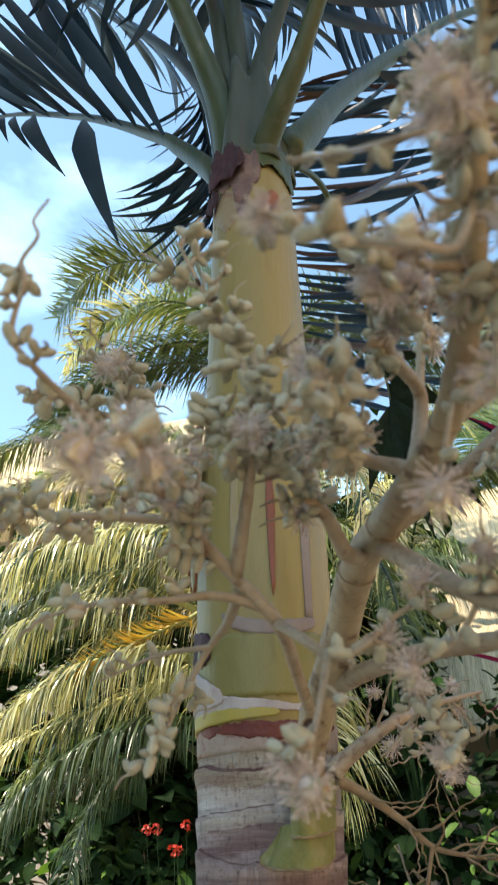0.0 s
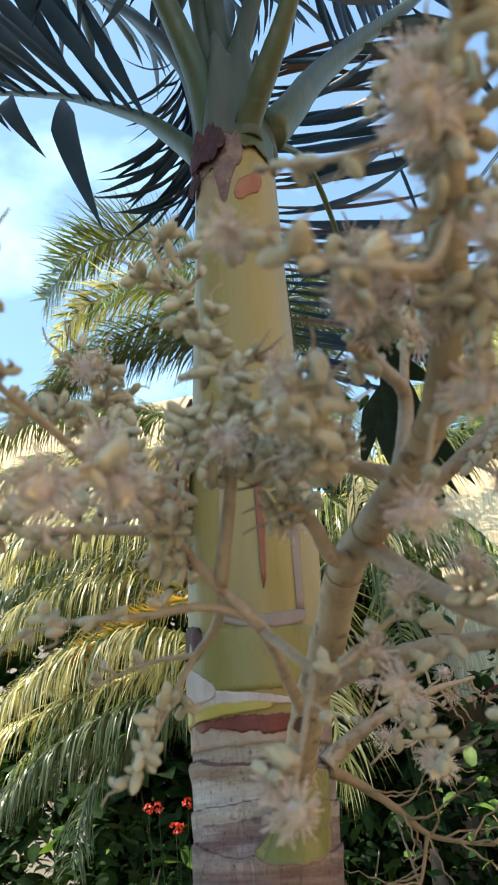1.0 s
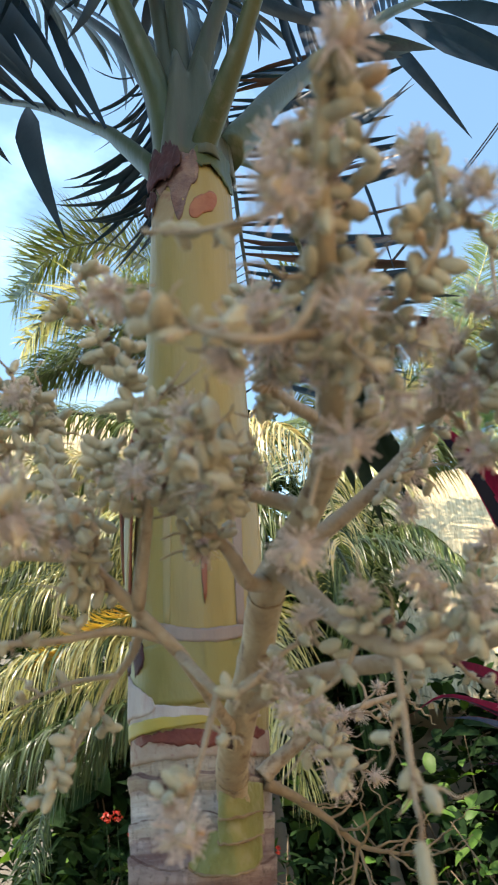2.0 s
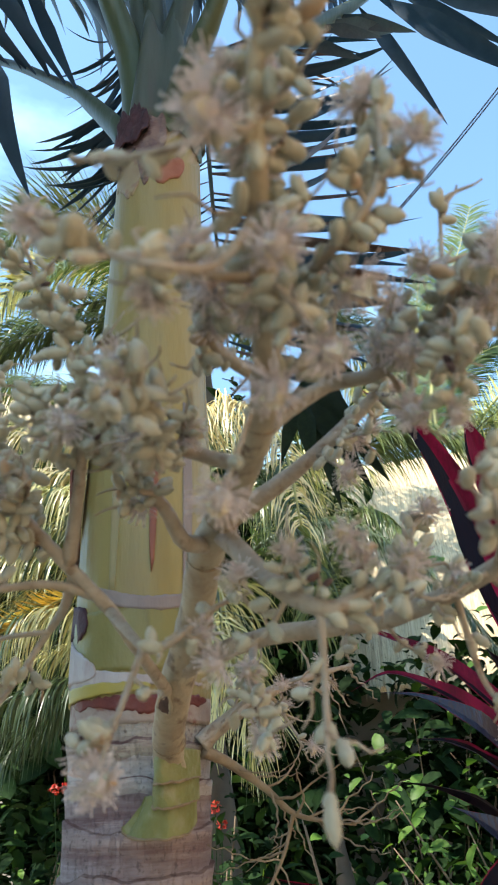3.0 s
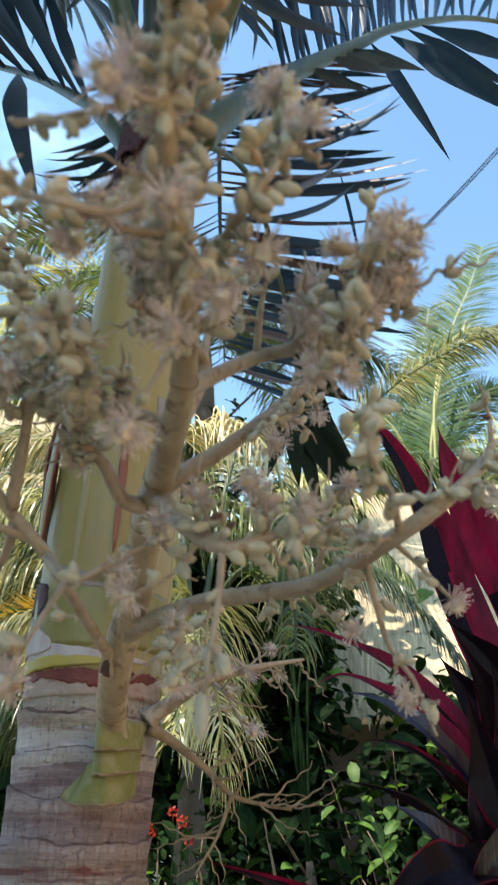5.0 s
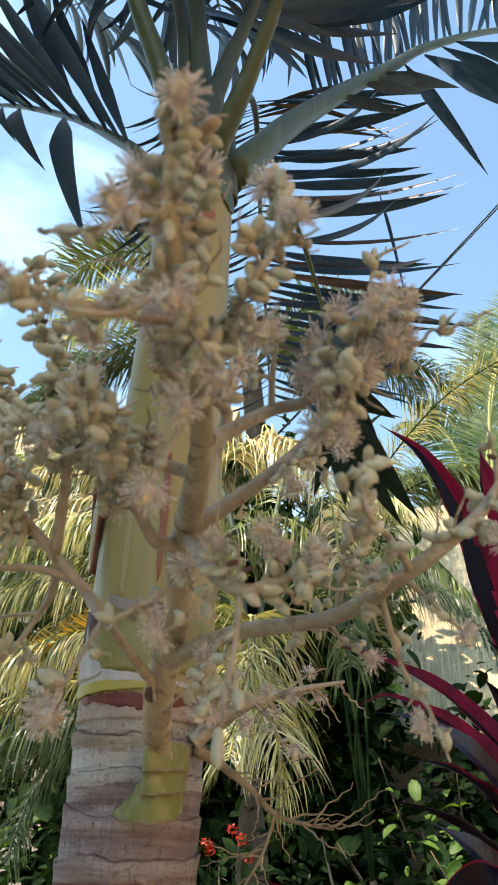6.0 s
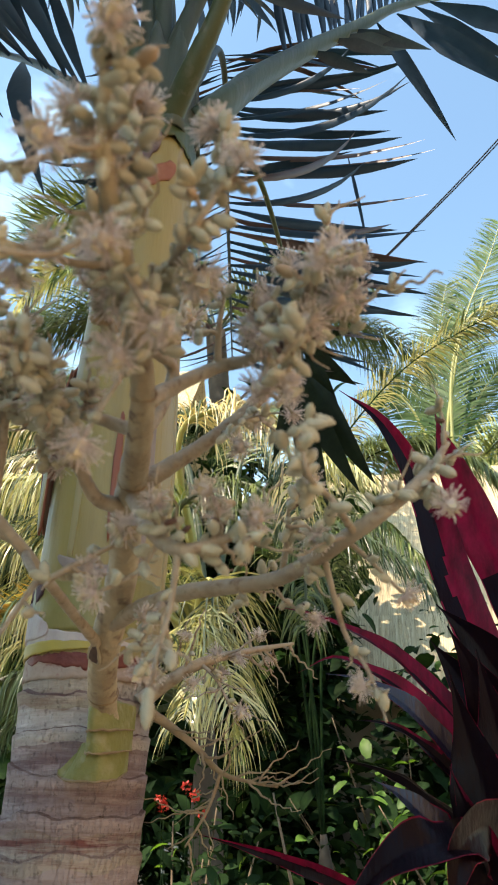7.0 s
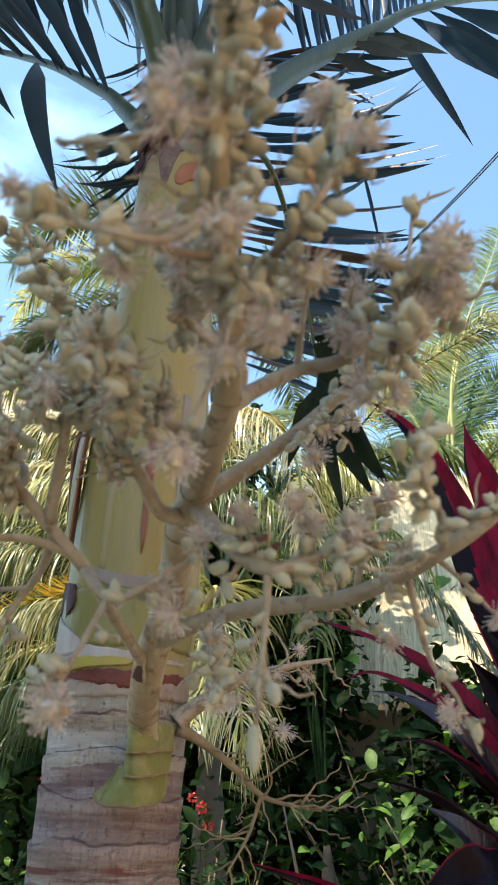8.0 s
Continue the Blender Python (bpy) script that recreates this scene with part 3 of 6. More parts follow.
def frond(nodes, thick, mat, pairs, length, start=0.3, hang=0.35, sweep=0.6, seed=0, label="", red=0.0, up=(0, 0, 1), lift=0.15, rows=None, wide=1.0, low_wide=None, short=1.0, late=0.0, kinds=(0, 1, 2, 3, 4), thin=0.04, face=None):
    """A feather frond: petiole and rachis along nodes, leaflets in two rows beyond start, each an object of its own."""
    rng = random.Random(seed)
    pts = spline([pv(n) for n in nodes], 40)
    v, f = tube(pts, [thick, thick * 0.85, thick * 0.6, thick * 0.4, thick * 0.12], 12, 0.02, seed, 0.8)
    fr = part("frond", mesh_of("frond", v, f, mat), palm, label=label)
    for i in range(pairs):
        u = start + (1 - start) * (i + rng.uniform(-0.2, 0.2)) / pairs
        u = min(max(u, 0), 0.995)
        x = u * 39
        k = min(int(x), 38)
        p = pts[k].lerp(pts[k + 1], x - k)
        t = (pts[k + 1] - pts[k]).normalized()
        s = t.cross(Vector(up))
        if s.length < 0.05:
            s = t.cross(Vector((0, 1, 0)))
        s.normalize()
        nrm = s.cross(t).normalized()
        for side in (-1, 1):
            if rng.random() < (thin if side > 0 else 0.04):
                continue
            w = u if u < 0.5 else 0.5
            L = length * (0.55 + 0.9 * math.sin(min(1, (u - start) / (1 - start) * 0.9 + 0.08) * math.pi) * 0.5) * rng.uniform(0.85, 1.1)
            if side > 0:
                if u < late:
                    continue
                L *= short
            row = s * side if rows is None else Vector(rows[0] if side < 0 else rows[1])
            d = row + t * (sweep + 0.7 * (u - 0.5) + rng.uniform(-0.12, 0.12)) + nrm * (lift + rng.uniform(-0.2, 0.2)) - Vector((0, 0, hang * rng.uniform(0.5, 1.5)))
            m = axes(p, d, (Vector(face) + s * rng.uniform(-0.3, 0.3)) if face else nrm + s * side * rng.uniform(-0.4, 0.4)) @ Matrix.Diagonal((L, L * (low_wide if low_wide and side > 0 else wide) * rng.uniform(0.7, 1.0), L, 1))
            part("leaflet", leaflet_mesh("red" if rng.random() < red else "green", rng.choice(kinds)), fr, m)
    return fr


def leaflet(fr, base, tip, width, seed, face=(0.2, -0.45, -0.9), bend=0.35, mat=M_LEAFLET):
    """One leaflet of a frond from base to tip, with its blade turned to face."""
    b, d = pv(base), Vector(tip) - Vector(base)
    v, f = blade(1.0, width / d.length, bend, 0.25, 18, 0.5, 0.06, 0.35 * math.sin(seed * 2.1), seed, 0.0)
    m = axes(b, d, face)
    end = v[-2]
    k = 1.0 / math.hypot(end.x, end.z)
    turn = Matrix.Rotation(math.atan2(end.z, end.x), 4, "Y")
    part("leaflet", mesh_of("leaflet", [turn @ p for p in v], f, mat), fr, m @ Matrix.Scale(d.length * k, 4))


G = "dark green arching frond seen from below"
part("petiole_base", shell(2.335, 2.56, 0, 359.9, lambda z, f: 0.0585 - 0.075 * (z - 2.335) + 0.005 * math.sin(f * 37.7), 0.004, [M_PETIOLEGREY], nz=10, na=48, high=lambda f: 0.03 * math.sin(f * 37.7)), palm, label="grey-green waxy frond bases")
one = frond([(-0.045, 0.0, 2.36), (-0.058, 0.0, 2.391), (-0.135, 0.06, 2.548), (-0.215, 0.12, 2.691), (-0.498, 0.3, 3.107), (-0.936, 0.5, 3.569), (-1.472, 0.68, 3.90)], 0.019, M_PETIOLE, 9, 0.60, 0.60, 0.05, 0.45, 1, G, lift=0.0, rows=((-0.35, -0.85, 0.25), (0.25, 0.5, -0.6)), wide=0.55, short=0.5, kinds=(0, 4), thin=1.0, face=(0.3, -0.45, -0.8))
for k, (base, tip, width) in enumerate((
        ((-0.495, 0.3, 3.100), (-0.386, 0.33, 2.66), 0.066),
        ((-0.73, 0.406, 3.352), (-0.617, 0.43, 3.085), 0.052),
        ((-0.835, 0.454, 3.463), (-0.769, 0.47, 3.298), 0.03),
        ((-0.92, 0.493, 3.552), (-0.905, 0.52, 3.455), 0.025),
        ((-0.199, 0.108, 2.662), (-0.571, 0.088, 3.471), 0.04),
        ((-0.313, 0.182, 2.835), (-0.764, 0.162, 3.668), 0.042),
        ((-0.433, 0.258, 3.011), (-0.94, 0.238, 3.848), 0.042),
        ((-0.556, 0.327, 3.169), (-1.021, 0.307, 3.822), 0.046),
        ((-0.259, 0.148, 2.755), (-0.489, 0.128, 3.395), 0.042),
        ((-0.378, 0.224, 2.931), (-0.723, 0.204, 3.823), 0.046),
        ((-0.644, 0.367, 3.261), (-1.053, 0.347, 3.747), 0.04),
        ((-0.167, 0.084, 2.605), (-0.326, 0.064, 3.072), 0.028),
        )):
    leaflet(one, base, tip, width, k + 1, bend=(0.8, 1.5, 1.6, 1.4)[k] if k < 4 else 0.3)
frond([(-0.04, 0.02, 2.40), (-0.06, 0.03, 2.562), (-0.107, 0.08, 2.742), (-0.236, 0.2, 3.104), (-0.41, 0.32, 3.484), (-0.667, 0.46, 4.0), (-1.037, 0.6, 4.6)], 0.021, M_PETIOLEGREY, 16, 0.5, 0.6, 0.2, 0.7, 2, G, kinds=(0, 1, 4))
frond([(-0.02, -0.02, 2.36), (-0.033, -0.03, 2.504), (-0.055, -0.07, 2.60), (-0.085, -0.14, 2.72), (-0.12, -0.25, 2.95), (-0.2, -0.45, 3.3), (-0.3, -0.75, 3.5)], 0.026, M_PETIOLE, 22, 0.5, 0.5, 0.2, 0.8, 3, G)
frond([(-0.005, 0.0, 2.4), (-0.007, 0.0, 2.596), (-0.028, 0.02, 2.788), (-0.057, 0.05, 2.972), (-0.096, 0.1, 3.225), (-0.15, 0.3, 3.7), (-0.2, 0.6, 3.95)], 0.030, M_PETIOLEGREY, 24, 0.5, 0.4, 0.2, 0.8, 4, G)
frond([(0.015, -0.02, 2.4), (0.024, -0.02, 2.524), (0.049, -0.02, 2.63), (0.085, -0.03, 2.73), (0.14, -0.06, 2.9), (0.25, -0.15, 3.3), (0.36, -0.3, 3.6)], 0.022, M_PETIOLEGREY, 22, 0.5, 0.5, 0.2, 0.8, 5, G)
frond([(0.008, -0.004, 2.31), (0.034, -0.036, 2.362), (0.085, -0.085, 2.41), (0.125, -0.12, 2.46), (0.19, -0.19, 2.56), (0.3, -0.35, 2.8), (0.45, -0.6, 3.0)], 0.021, M_PETIOLE, 20, 0.45, 0.6, 0.2, 0.8, 6, G)
seven = frond([(0.05, 0.02, 2.40), (0.083, 0.06, 2.493), (0.123, 0.16, 2.686), (0.215, 0.33, 2.994), (0.334, 0.5, 3.299), (0.454, 0.65, 3.576), (0.736, 0.9, 3.95), (1.05, 1.1, 4.1)], 0.034, M_PETIOLE, 40, 0.58, 0.36, 0.1, 0.35, 7, G, lift=0.0, rows=((-0.15, -0.1, 0.9), (0.6, 0.1, -0.6)), wide=0.42, low_wide=0.95, short=0.8, late=0.9, kinds=(0, 1, 4), thin=0.45, face=(0.0, 0.5, 0.8))
for k, (base, tip, width) in enumerate((
        ((0.365, 0.56, 3.39), (0.545, 0.70, 3.045), 0.038), ((0.43, 0.63, 3.51), (0.835, 0.70, 3.085), 0.068), ((0.54, 0.73, 3.69), (0.98, 0.80, 3.42), 0.06), ((0.49, 0.69, 3.62), (0.80, 0.78, 3.36), 0.042),
        ((0.27, 0.42, 3.15), (0.45, 0.58, 3.28), 0.045), ((0.25, 0.38, 3.085), (0.40, 0.48, 3.13), 0.03), ((0.30, 0.45, 3.21), (0.50, 0.58, 3.26), 0.035), ((0.20, 0.31, 2.96), (0.34, 0.42, 2.99), 0.028))):
    leaflet(seven, base, tip, width, k + 30)
eight = frond([(0.0, 0.03, 2.45), (-0.05, 0.32, 2.95), (-0.11, 0.66, 3.55), (-0.14, 0.86, 3.72), (-0.15, 0.95, 3.55), (-0.15, 1.0, 3.25), (-0.14, 1.03, 2.95), (-0.13, 1.05, 2.65)], 0.016, M_PETIOLEGREY, 44, 0.70, 0.36, 0.12, 0.25, 8, "dark drooping frond with narrow reddish-tinged leaflets", red=0.25, lift=0.0, rows=((1.0, -0.1, 0.10), (-0.9, -0.1, 0.05)), wide=0.42, short=0.45, kinds=(0, 0, 1, 4))
leaflet(eight, (-0.13, 0.97, 3.36), (0.27, 0.95, 3.35), 0.03, 50, bend=0.5)
leaflet(eight, (0.25, 0.95, 3.355), (0.30, 0.95, 2.85), 0.012, 51, bend=0.2)
frond([(-0.02, 0.04, 2.45), (-0.15, 0.3, 3.1), (-0.26, 0.5, 3.55), (-0.315, 0.58, 3.64), (-0.298, 0.6, 3.48), (-0.274, 0.6, 3.286), (-0.261, 0.6, 3.113), (-0.253, 0.6, 2.976)], 0.012, M_PETIOLEGREY, 26, 0.36, 0.5, 0.25, 0.5, 9, G, lift=0.0, rows=((-0.55, -0.1, -0.65), (0.35, -0.1, -0.75)), wide=0.6, short=0.7, kinds=(0, 1, 2))
ten = frond([(0.03, 0.04, 2.44), (0.06, 0.40, 2.74), (0.08, 0.72, 2.74), (0.095, 0.88, 2.60), (0.10, 0.9, 2.51), (0.095, 0.9, 2.40)], 0.008, M_PETIOLE, 0, 0.3, 0.45, 0.6, 0.4, 10, "short drooping frond with broad dark leaflets")
for k, (base, tip, width) in enumerate((
        ((0.10, 0.9, 2.51), (0.268, 0.9, 2.168), 0.072), ((0.097, 0.9, 2.43), (0.229, 0.9, 2.150), 0.056), ((0.099, 0.9, 2.58), (0.236, 0.9, 2.45), 0.06), ((0.10, 0.9, 2.50), (0.170, 0.91, 2.27), 0.065), ((0.10, 0.9, 2.55), (0.195, 0.92, 2.37), 0.07),
        ((0.09, 0.9, 2.42), (0.097, 0.9, 2.215), 0.05), ((0.085, 0.88, 2.62), (0.232, 0.88, 2.60), 0.03), ((0.095, 0.9, 2.48), (0.015, 0.92, 2.26), 0.055), ((0.09, 0.88, 2.60), (0.19, 0.88, 2.53), 0.05), ((0.097, 0.9, 2.40), (0.150, 0.93, 2.12), 0.04))):
    leaflet(ten, base, tip, width, k + 60, face=(0.3 * math.sin(k * 2.3), -0.75, -0.65), bend=0.25, mat=M_LEAFSHADE)
# unseen overhead fronds, added to the crown to shade the flower cluster
frond([(-0.02, 0.0, 2.5), (-0.06, -0.03, 2.9), (-0.22, -0.1, 3.35), (-0.5, -0.16, 3.6), (-0.9, -0.2, 3.55)], 0.018, M_PETIOLEGREY, 26, 0.55, 0.3, 0.2, 0.7, 11, G)
frond([(0.0, 0.0, 2.5), (-0.01, -0.06, 2.85), (-0.06, -0.25, 3.3), (-0.2, -0.5, 3.5), (-0.4, -0.8, 3.45)], 0.018, M_PETIOLEGREY, 26, 0.55, 0.3, 0.2, 0.7, 12, G)


# ---- the flower cluster ----
cluster = thing("flower_cluster", "branching palm flower cluster of cream buds and pale fluffy flowers", "flower cluster", (0.041, -0.066, 1.496))
CINV = cluster.matrix_world.inverted()
ROUTE = [Vector(eye) for _, eye, _, _ in PATH]


def cv(v):
    return CINV @ Vector(v)


def clear(p, d=0.085):
    w = cluster.matrix_world @ p
    return all((w - r).length > d for r in ROUTE)


def bud_mesh(k):
    rng = random.Random(40 + k)
    prof = [(0, 0.0016), (0.001, 0.0026), (0.002, 0.0030), (0.0028, 0.0025), (0.0045, 0.0031), (0.0068, 0.0030), (0.0085, 0.0022), (0.0098, 0.0009), (0.0103, 0.0001)]
    verts, faces, sides = [], [], 8
    bend = rng.uniform(-0.0010, 0.0010)
    for x, r in prof:
        for s in range(sides):
            a = 2 * math.pi * s / sides
            rr = r * (1 + 0.07 * math.cos(3 * a + k))
            verts.append((x * 1.05, 0.92 * rr * math.cos(a) + bend * (x / 0.01) ** 2, 0.92 * rr * math.sin(a)))
    for i in range(len(prof) - 1):
        for s in range(sides):
            faces.append((i * sides + s, i * sides + (s + 1) % sides, (i + 1) * sides + (s + 1) % sides, (i + 1) * sides + s))
    return mesh_of("bud", verts, faces, (M_BUD, M_BUD, M_BUD, M_BUDRED, M_DEAD)[k])


def flower_mesh(k):
    rng = random.Random(60 + k)
    pieces, slots = [], []
    for i in range(3):
        a = i * 2.094 + k
        v, f = blade(0.0085, 0.006, 1.0, 0.4, 4, 0.9, 0.6)
        m = Matrix.Rotation(a, 4, "X") @ Matrix.Rotation(-0.75, 4, "Y")
        pieces.append(([m @ p for p in v], f))
        slots += [1] * len(f)
    for i in range(95):
        d = Vector((rng.uniform(-0.45, 1), rng.gauss(0, 0.75), rng.gauss(0, 0.75))).normalized()
        L = rng.uniform(0.0058, 0.0102)
        mid = d * L * 0.55 + Vector((rng.uniform(-1, 1), rng.uniform(-1, 1), rng.uniform(-1, 1))) * 0.0009
        end = d * L + Vector((0, 0, -0.0010))
        v, f = tube([d * 0.001, mid, end, end + d * 0.0009], [0.00030, 0.00025, 0.00021, 0.00042], 3)
        pieces.append((v, f))
        slots += [0] * len(f)
    v, f = tube([Vector((x, 0, 0)) for x in (-0.0015, -0.0004, 0.0012, 0.0030, 0.0046, 0.0056)], [0.0012, 0.0030, 0.0036, 0.0034, 0.0022, 0.0006], 10, 0.16, k)
    pieces.append((v, f))
    slots += [0] * len(f)
    v, f = joined(pieces)
    return mesh_of("flower", v, f, [M_STAMEN, M_PETAL], slots)


BUDS = [bud_mesh(k) for k in range(5)]
FLOWERS = [flower_mesh(k) for k in range(4)]
COUNT = {"bud": 0, "flower": 0}
SCAR = mesh_of("flower_scar", *tube([Vector((x, 0, 0)) for x in (-1.0, -0.5, 0.3, 1.0)], [0.3, 0.95, 1.0, 0.4], 7, 0.15, 8), M_DEAD)


def add_bud(p, d, size, parent, rng):
    if not clear(p) or COUNT["bud"] > 2200:
        return
    COUNT["bud"] += 1
    k = rng.choices(range(5), (31, 31, 31, 2, 3))[0]
    part("bud", BUDS[k], parent, axes(p, d, (rng.uniform(-1, 1), rng.uniform(-1, 1), rng.uniform(-1, 1))) @ Matrix.Diagonal((size * (0.6 if k == 4 else 1.0), size * rng.uniform(0.85, 1.1) * (0.55 if k == 4 else 1.0), size * (0.55 if k == 4 else 1.0), 1)))


def add_flower(p, d, size, parent, rng):
    if not clear(p, 0.1):
        return
    COUNT["flower"] += 1
    part("flower", FLOWERS[rng.randrange(4)], parent, axes(p, d, (rng.uniform(-1, 1), rng.uniform(-1, 1), rng.uniform(-1, 1))) @ Matrix.Diagonal((size, size, size, 1)), "fluffy cream flower with many stamens")


def twig(start, d, length, parent, rng, buds, flowers, thick=0.0016, size=1.0, mat=None, bare=0.2):
    """A zigzag flower stalk with buds on alternating sides, bare towards its tip."""
    n = max(4, int(length / 0.0072))
    pts, p, d = [start], start.copy(), d.normalized()
    wig = d.orthogonal().normalized()
    for i in range(n):
        d = (d + Vector((rng.uniform(-1, 1), rng.uniform(-1, 1), rng.uniform(-0.8, 1.0))) * 0.22).normalized()
        step = length / n
        p = p + d * step + wig * (0.0023 if i % 2 else -0.0023) * (0.4 + 1.6 * i / n)
        pts.append(p.copy())
    if not all(clear(q, 0.075) for q in pts):
        return
    v, f = tube(spline(pts, n * 2 + 1), [thick, thick * 0.75, thick * 0.5, thick * 0.3], 6, 0.12, rng.randrange(999))
    st = part("flower_stalk", mesh_of("flower_stalk", v, f, mat or M_STEM), parent)
    for b in range(buds):
        u = rng.uniform(0.12, 1 - bare)
        q = pts[min(n, int(u * n))]
        t = (pts[min(n, int(u * n) + 1)] - pts[max(0, int(u * n) - 1)]).normalized()
        o = Vector((rng.uniform(-1, 1), rng.uniform(-1, 1), rng.uniform(-0.7, 1)))
        o = (o - t * o.dot(t)).normalized() + t * rng.uniform(0.1, 0.7)
        add_bud(q, o, size * rng.uniform(0.68, 1.08), st, rng)
    dice = random.Random(int(abs(start.x) * 1e5) + n)
    for b in range(dice.choice((1, 1, 2, 3)) if length > 0.025 else 0):
        i = 1 + int(dice.uniform(0.1, 0.7) * (n - 1))
        r = thick * (1 - 0.65 * i / n)
        o = Vector((dice.uniform(-1, 1), dice.uniform(-1, 0.2), dice.uniform(-1, 1))).normalized() * r * 0.6
        part("flower_scar", SCAR, st, axes(pts[i] + o, (dice.uniform(-1, 1), dice.uniform(-1, 1), dice.uniform(-1, 1)), (0, 0, 1)) @ Matrix.Diagonal((r * 0.85,) * 3 + (1,)), "dark scar of a fallen flower")
    for b in range(flowers):
        u = rng.uniform(0.3, 1)
        q = pts[min(n, int(u * n))]
        o = Vector((rng.uniform(-1, 1), rng.uniform(-1, 0.6), rng.uniform(-0.8, 1))).normalized()
        add_flower(q + o * 0.002, o, size * rng.uniform(0.85, 1.2), st, rng)


def along(pts, u):
    k = min(len(pts) - 2, int(u * (len(pts) - 1)))
    return pts[k].lerp(pts[k + 1], u * (len(pts) - 1) - k), (pts[k + 1] - pts[k]).normalized()


def branch(name, nodes, radii, twigs, length, buds, flowers, seed, start=0.3, size=1.0, mat=None, knobs=0.05, spread=1.0, grow=(0, 0, 0), bare=0.32, blooms=(), thick=0.0014, stop=1.0):
    """A limb of the cluster along nodes, with side twigs beyond start; blooms are flowers on short stalks of their own."""
    rng = random.Random(seed)
    pts = spline([cv(n) for n in nodes], len(nodes) * 7)
    v, f = tube(pts, radii, 10, knobs, seed)
    br = part(name, mesh_of(name, v, f, mat or (M_MAINSTEM if name == "main_stem" else M_STEM)), cluster)
    for i in range(twigs):
        p, t = along(pts, start + (stop - start) * (i + rng.uniform(0.1, 0.9)) / twigs)
        o = Vector((rng.uniform(-1, 1), rng.uniform(-1, 1), rng.uniform(-1, 1)))
        o = (o - t * o.dot(t)).normalized()
        d = (o * spread + t * rng.uniform(0.3, 1.0) + Vector(grow)).normalized()
        twig(p, d, length * rng.uniform(0.6, 1.5), br, rng, max(0, int(buds * rng.uniform(0.6, 1.4))), 1 if rng.random() < flowers else 0, thick * rng.uniform(0.8, 1.15), size, mat, bare)
    for at, big in blooms:
        q = cv(at)
        k = min(range(len(pts)), key=lambda j: (pts[j] - q).length)
        p = pts[k]
        mid = p.lerp(q, 0.5) + Vector((rng.uniform(-1, 1), rng.uniform(-1, 1), rng.uniform(-0.4, 1))) * 0.006
        v, f = tube(spline([p, mid, q], 9), [0.0016, 0.0012, 0.0010], 6, 0.12, seed)
        st = part("flower_stalk", mesh_of("flower_stalk", v, f, M_STEM), br)
        way = (q - mid).normalized() + Vector((0, -0.5, -0.2))
        add_flower(q, way, big, st, rng)
        for b in range(4):
            u = rng.uniform(0.25, 0.95)
            c = p.lerp(mid, u * 2) if u < 0.5 else mid.lerp(q, u * 2 - 1)
            add_bud(c, Vector((rng.uniform(-1, 1), rng.uniform(-1, 1), rng.uniform(-1, 1))), size * rng.uniform(0.7, 1.0), st, rng)
    return br


# the stem leaves the trunk and reaches forward to the viewer; its limbs fork off it in order
branch("main_stem", [(0.036, -0.058, 1.526), (0.041, -0.084, 1.541), (0.045, -0.102, 1.553), (0.070, -0.167, 1.582), (0.104, -0.229, 1.622), (0.128, -0.290, 1.643), (0.150, -0.340, 1.645), (0.175, -0.398, 1.646),
        (0.190, -0.436, 1.647), (0.201, -0.478, 1.655), (0.206, -0.509, 1.661), (0.209, -0.532, 1.668), (0.213, -0.552, 1.682), (0.219, -0.570, 1.698)],
       [0.0128, 0.0128, 0.0126, 0.0121, 0.0115, 0.0107, 0.0090, 0.0070, 0.0060, 0.0053, 0.0047, 0.0040, 0.0031, 0.0018], 17, 0.026, 6, 0.3, 1, 0.66,
       blooms=(((0.203, -0.571, 1.661), 1.1), ((0.226, -0.581, 1.699), 1.1), ((0.206, -0.506, 1.621), 1.1), ((0.224, -0.514, 1.626), 1.0), ((0.183, -0.480, 1.599), 1.15), ((0.215, -0.545, 1.640), 1.0)))
# right-hand limbs
branch("branch", [(0.146, -0.330, 1.645), (0.192, -0.332, 1.672), (0.232, -0.336, 1.702), (0.246, -0.350, 1.712)], [0.0062, 0.0044, 0.0036, 0.0014], 7, 0.03, 5, 0.25, 2, 0.4,
       blooms=(((0.235, -0.252, 1.732), 0.9), ((0.219, -0.355, 1.656), 0.95)))
branch("branch", [(0.188, -0.425, 1.649), (0.196, -0.414, 1.662), (0.217, -0.402, 1.680), (0.238, -0.415, 1.674), (0.255, -0.428, 1.678), (0.268, -0.432, 1.684), (0.292, -0.436, 1.686)], [0.0052, 0.0042, 0.0037, 0.0033, 0.0027, 0.0021, 0.0011], 20, 0.030, 8, 0.3, 3, 0.5,
       blooms=(((0.249, -0.447, 1.637), 1.05), ((0.272, -0.455, 1.665), 1.1), ((0.262, -0.45, 1.70), 1.05), ((0.285, -0.45, 1.678), 1.0), ((0.25, -0.445, 1.665), 1.0)))
branch("branch", [(0.217, -0.402, 1.680), (0.222, -0.42, 1.695), (0.228, -0.43, 1.712)], [0.0022, 0.0016, 0.0008], 3, 0.025, 4, 0.2, 4, 0.3)
branch("branch", [(0.266, -0.432, 1.684), (0.274, -0.460, 1.684), (0.278, -0.485, 1.679)], [0.0020, 0.0016, 0.0009], 5, 0.022, 5, 0.4, 5, 0.3)
branch("branch", [(0.268, -0.432, 1.684), (0.274, -0.425, 1.72), (0.281, -0.419, 1.768)], [0.0018, 0.0012, 0.0007], 4, 0.025, 2, 0.0, 6, 0.3, bare=0.6)
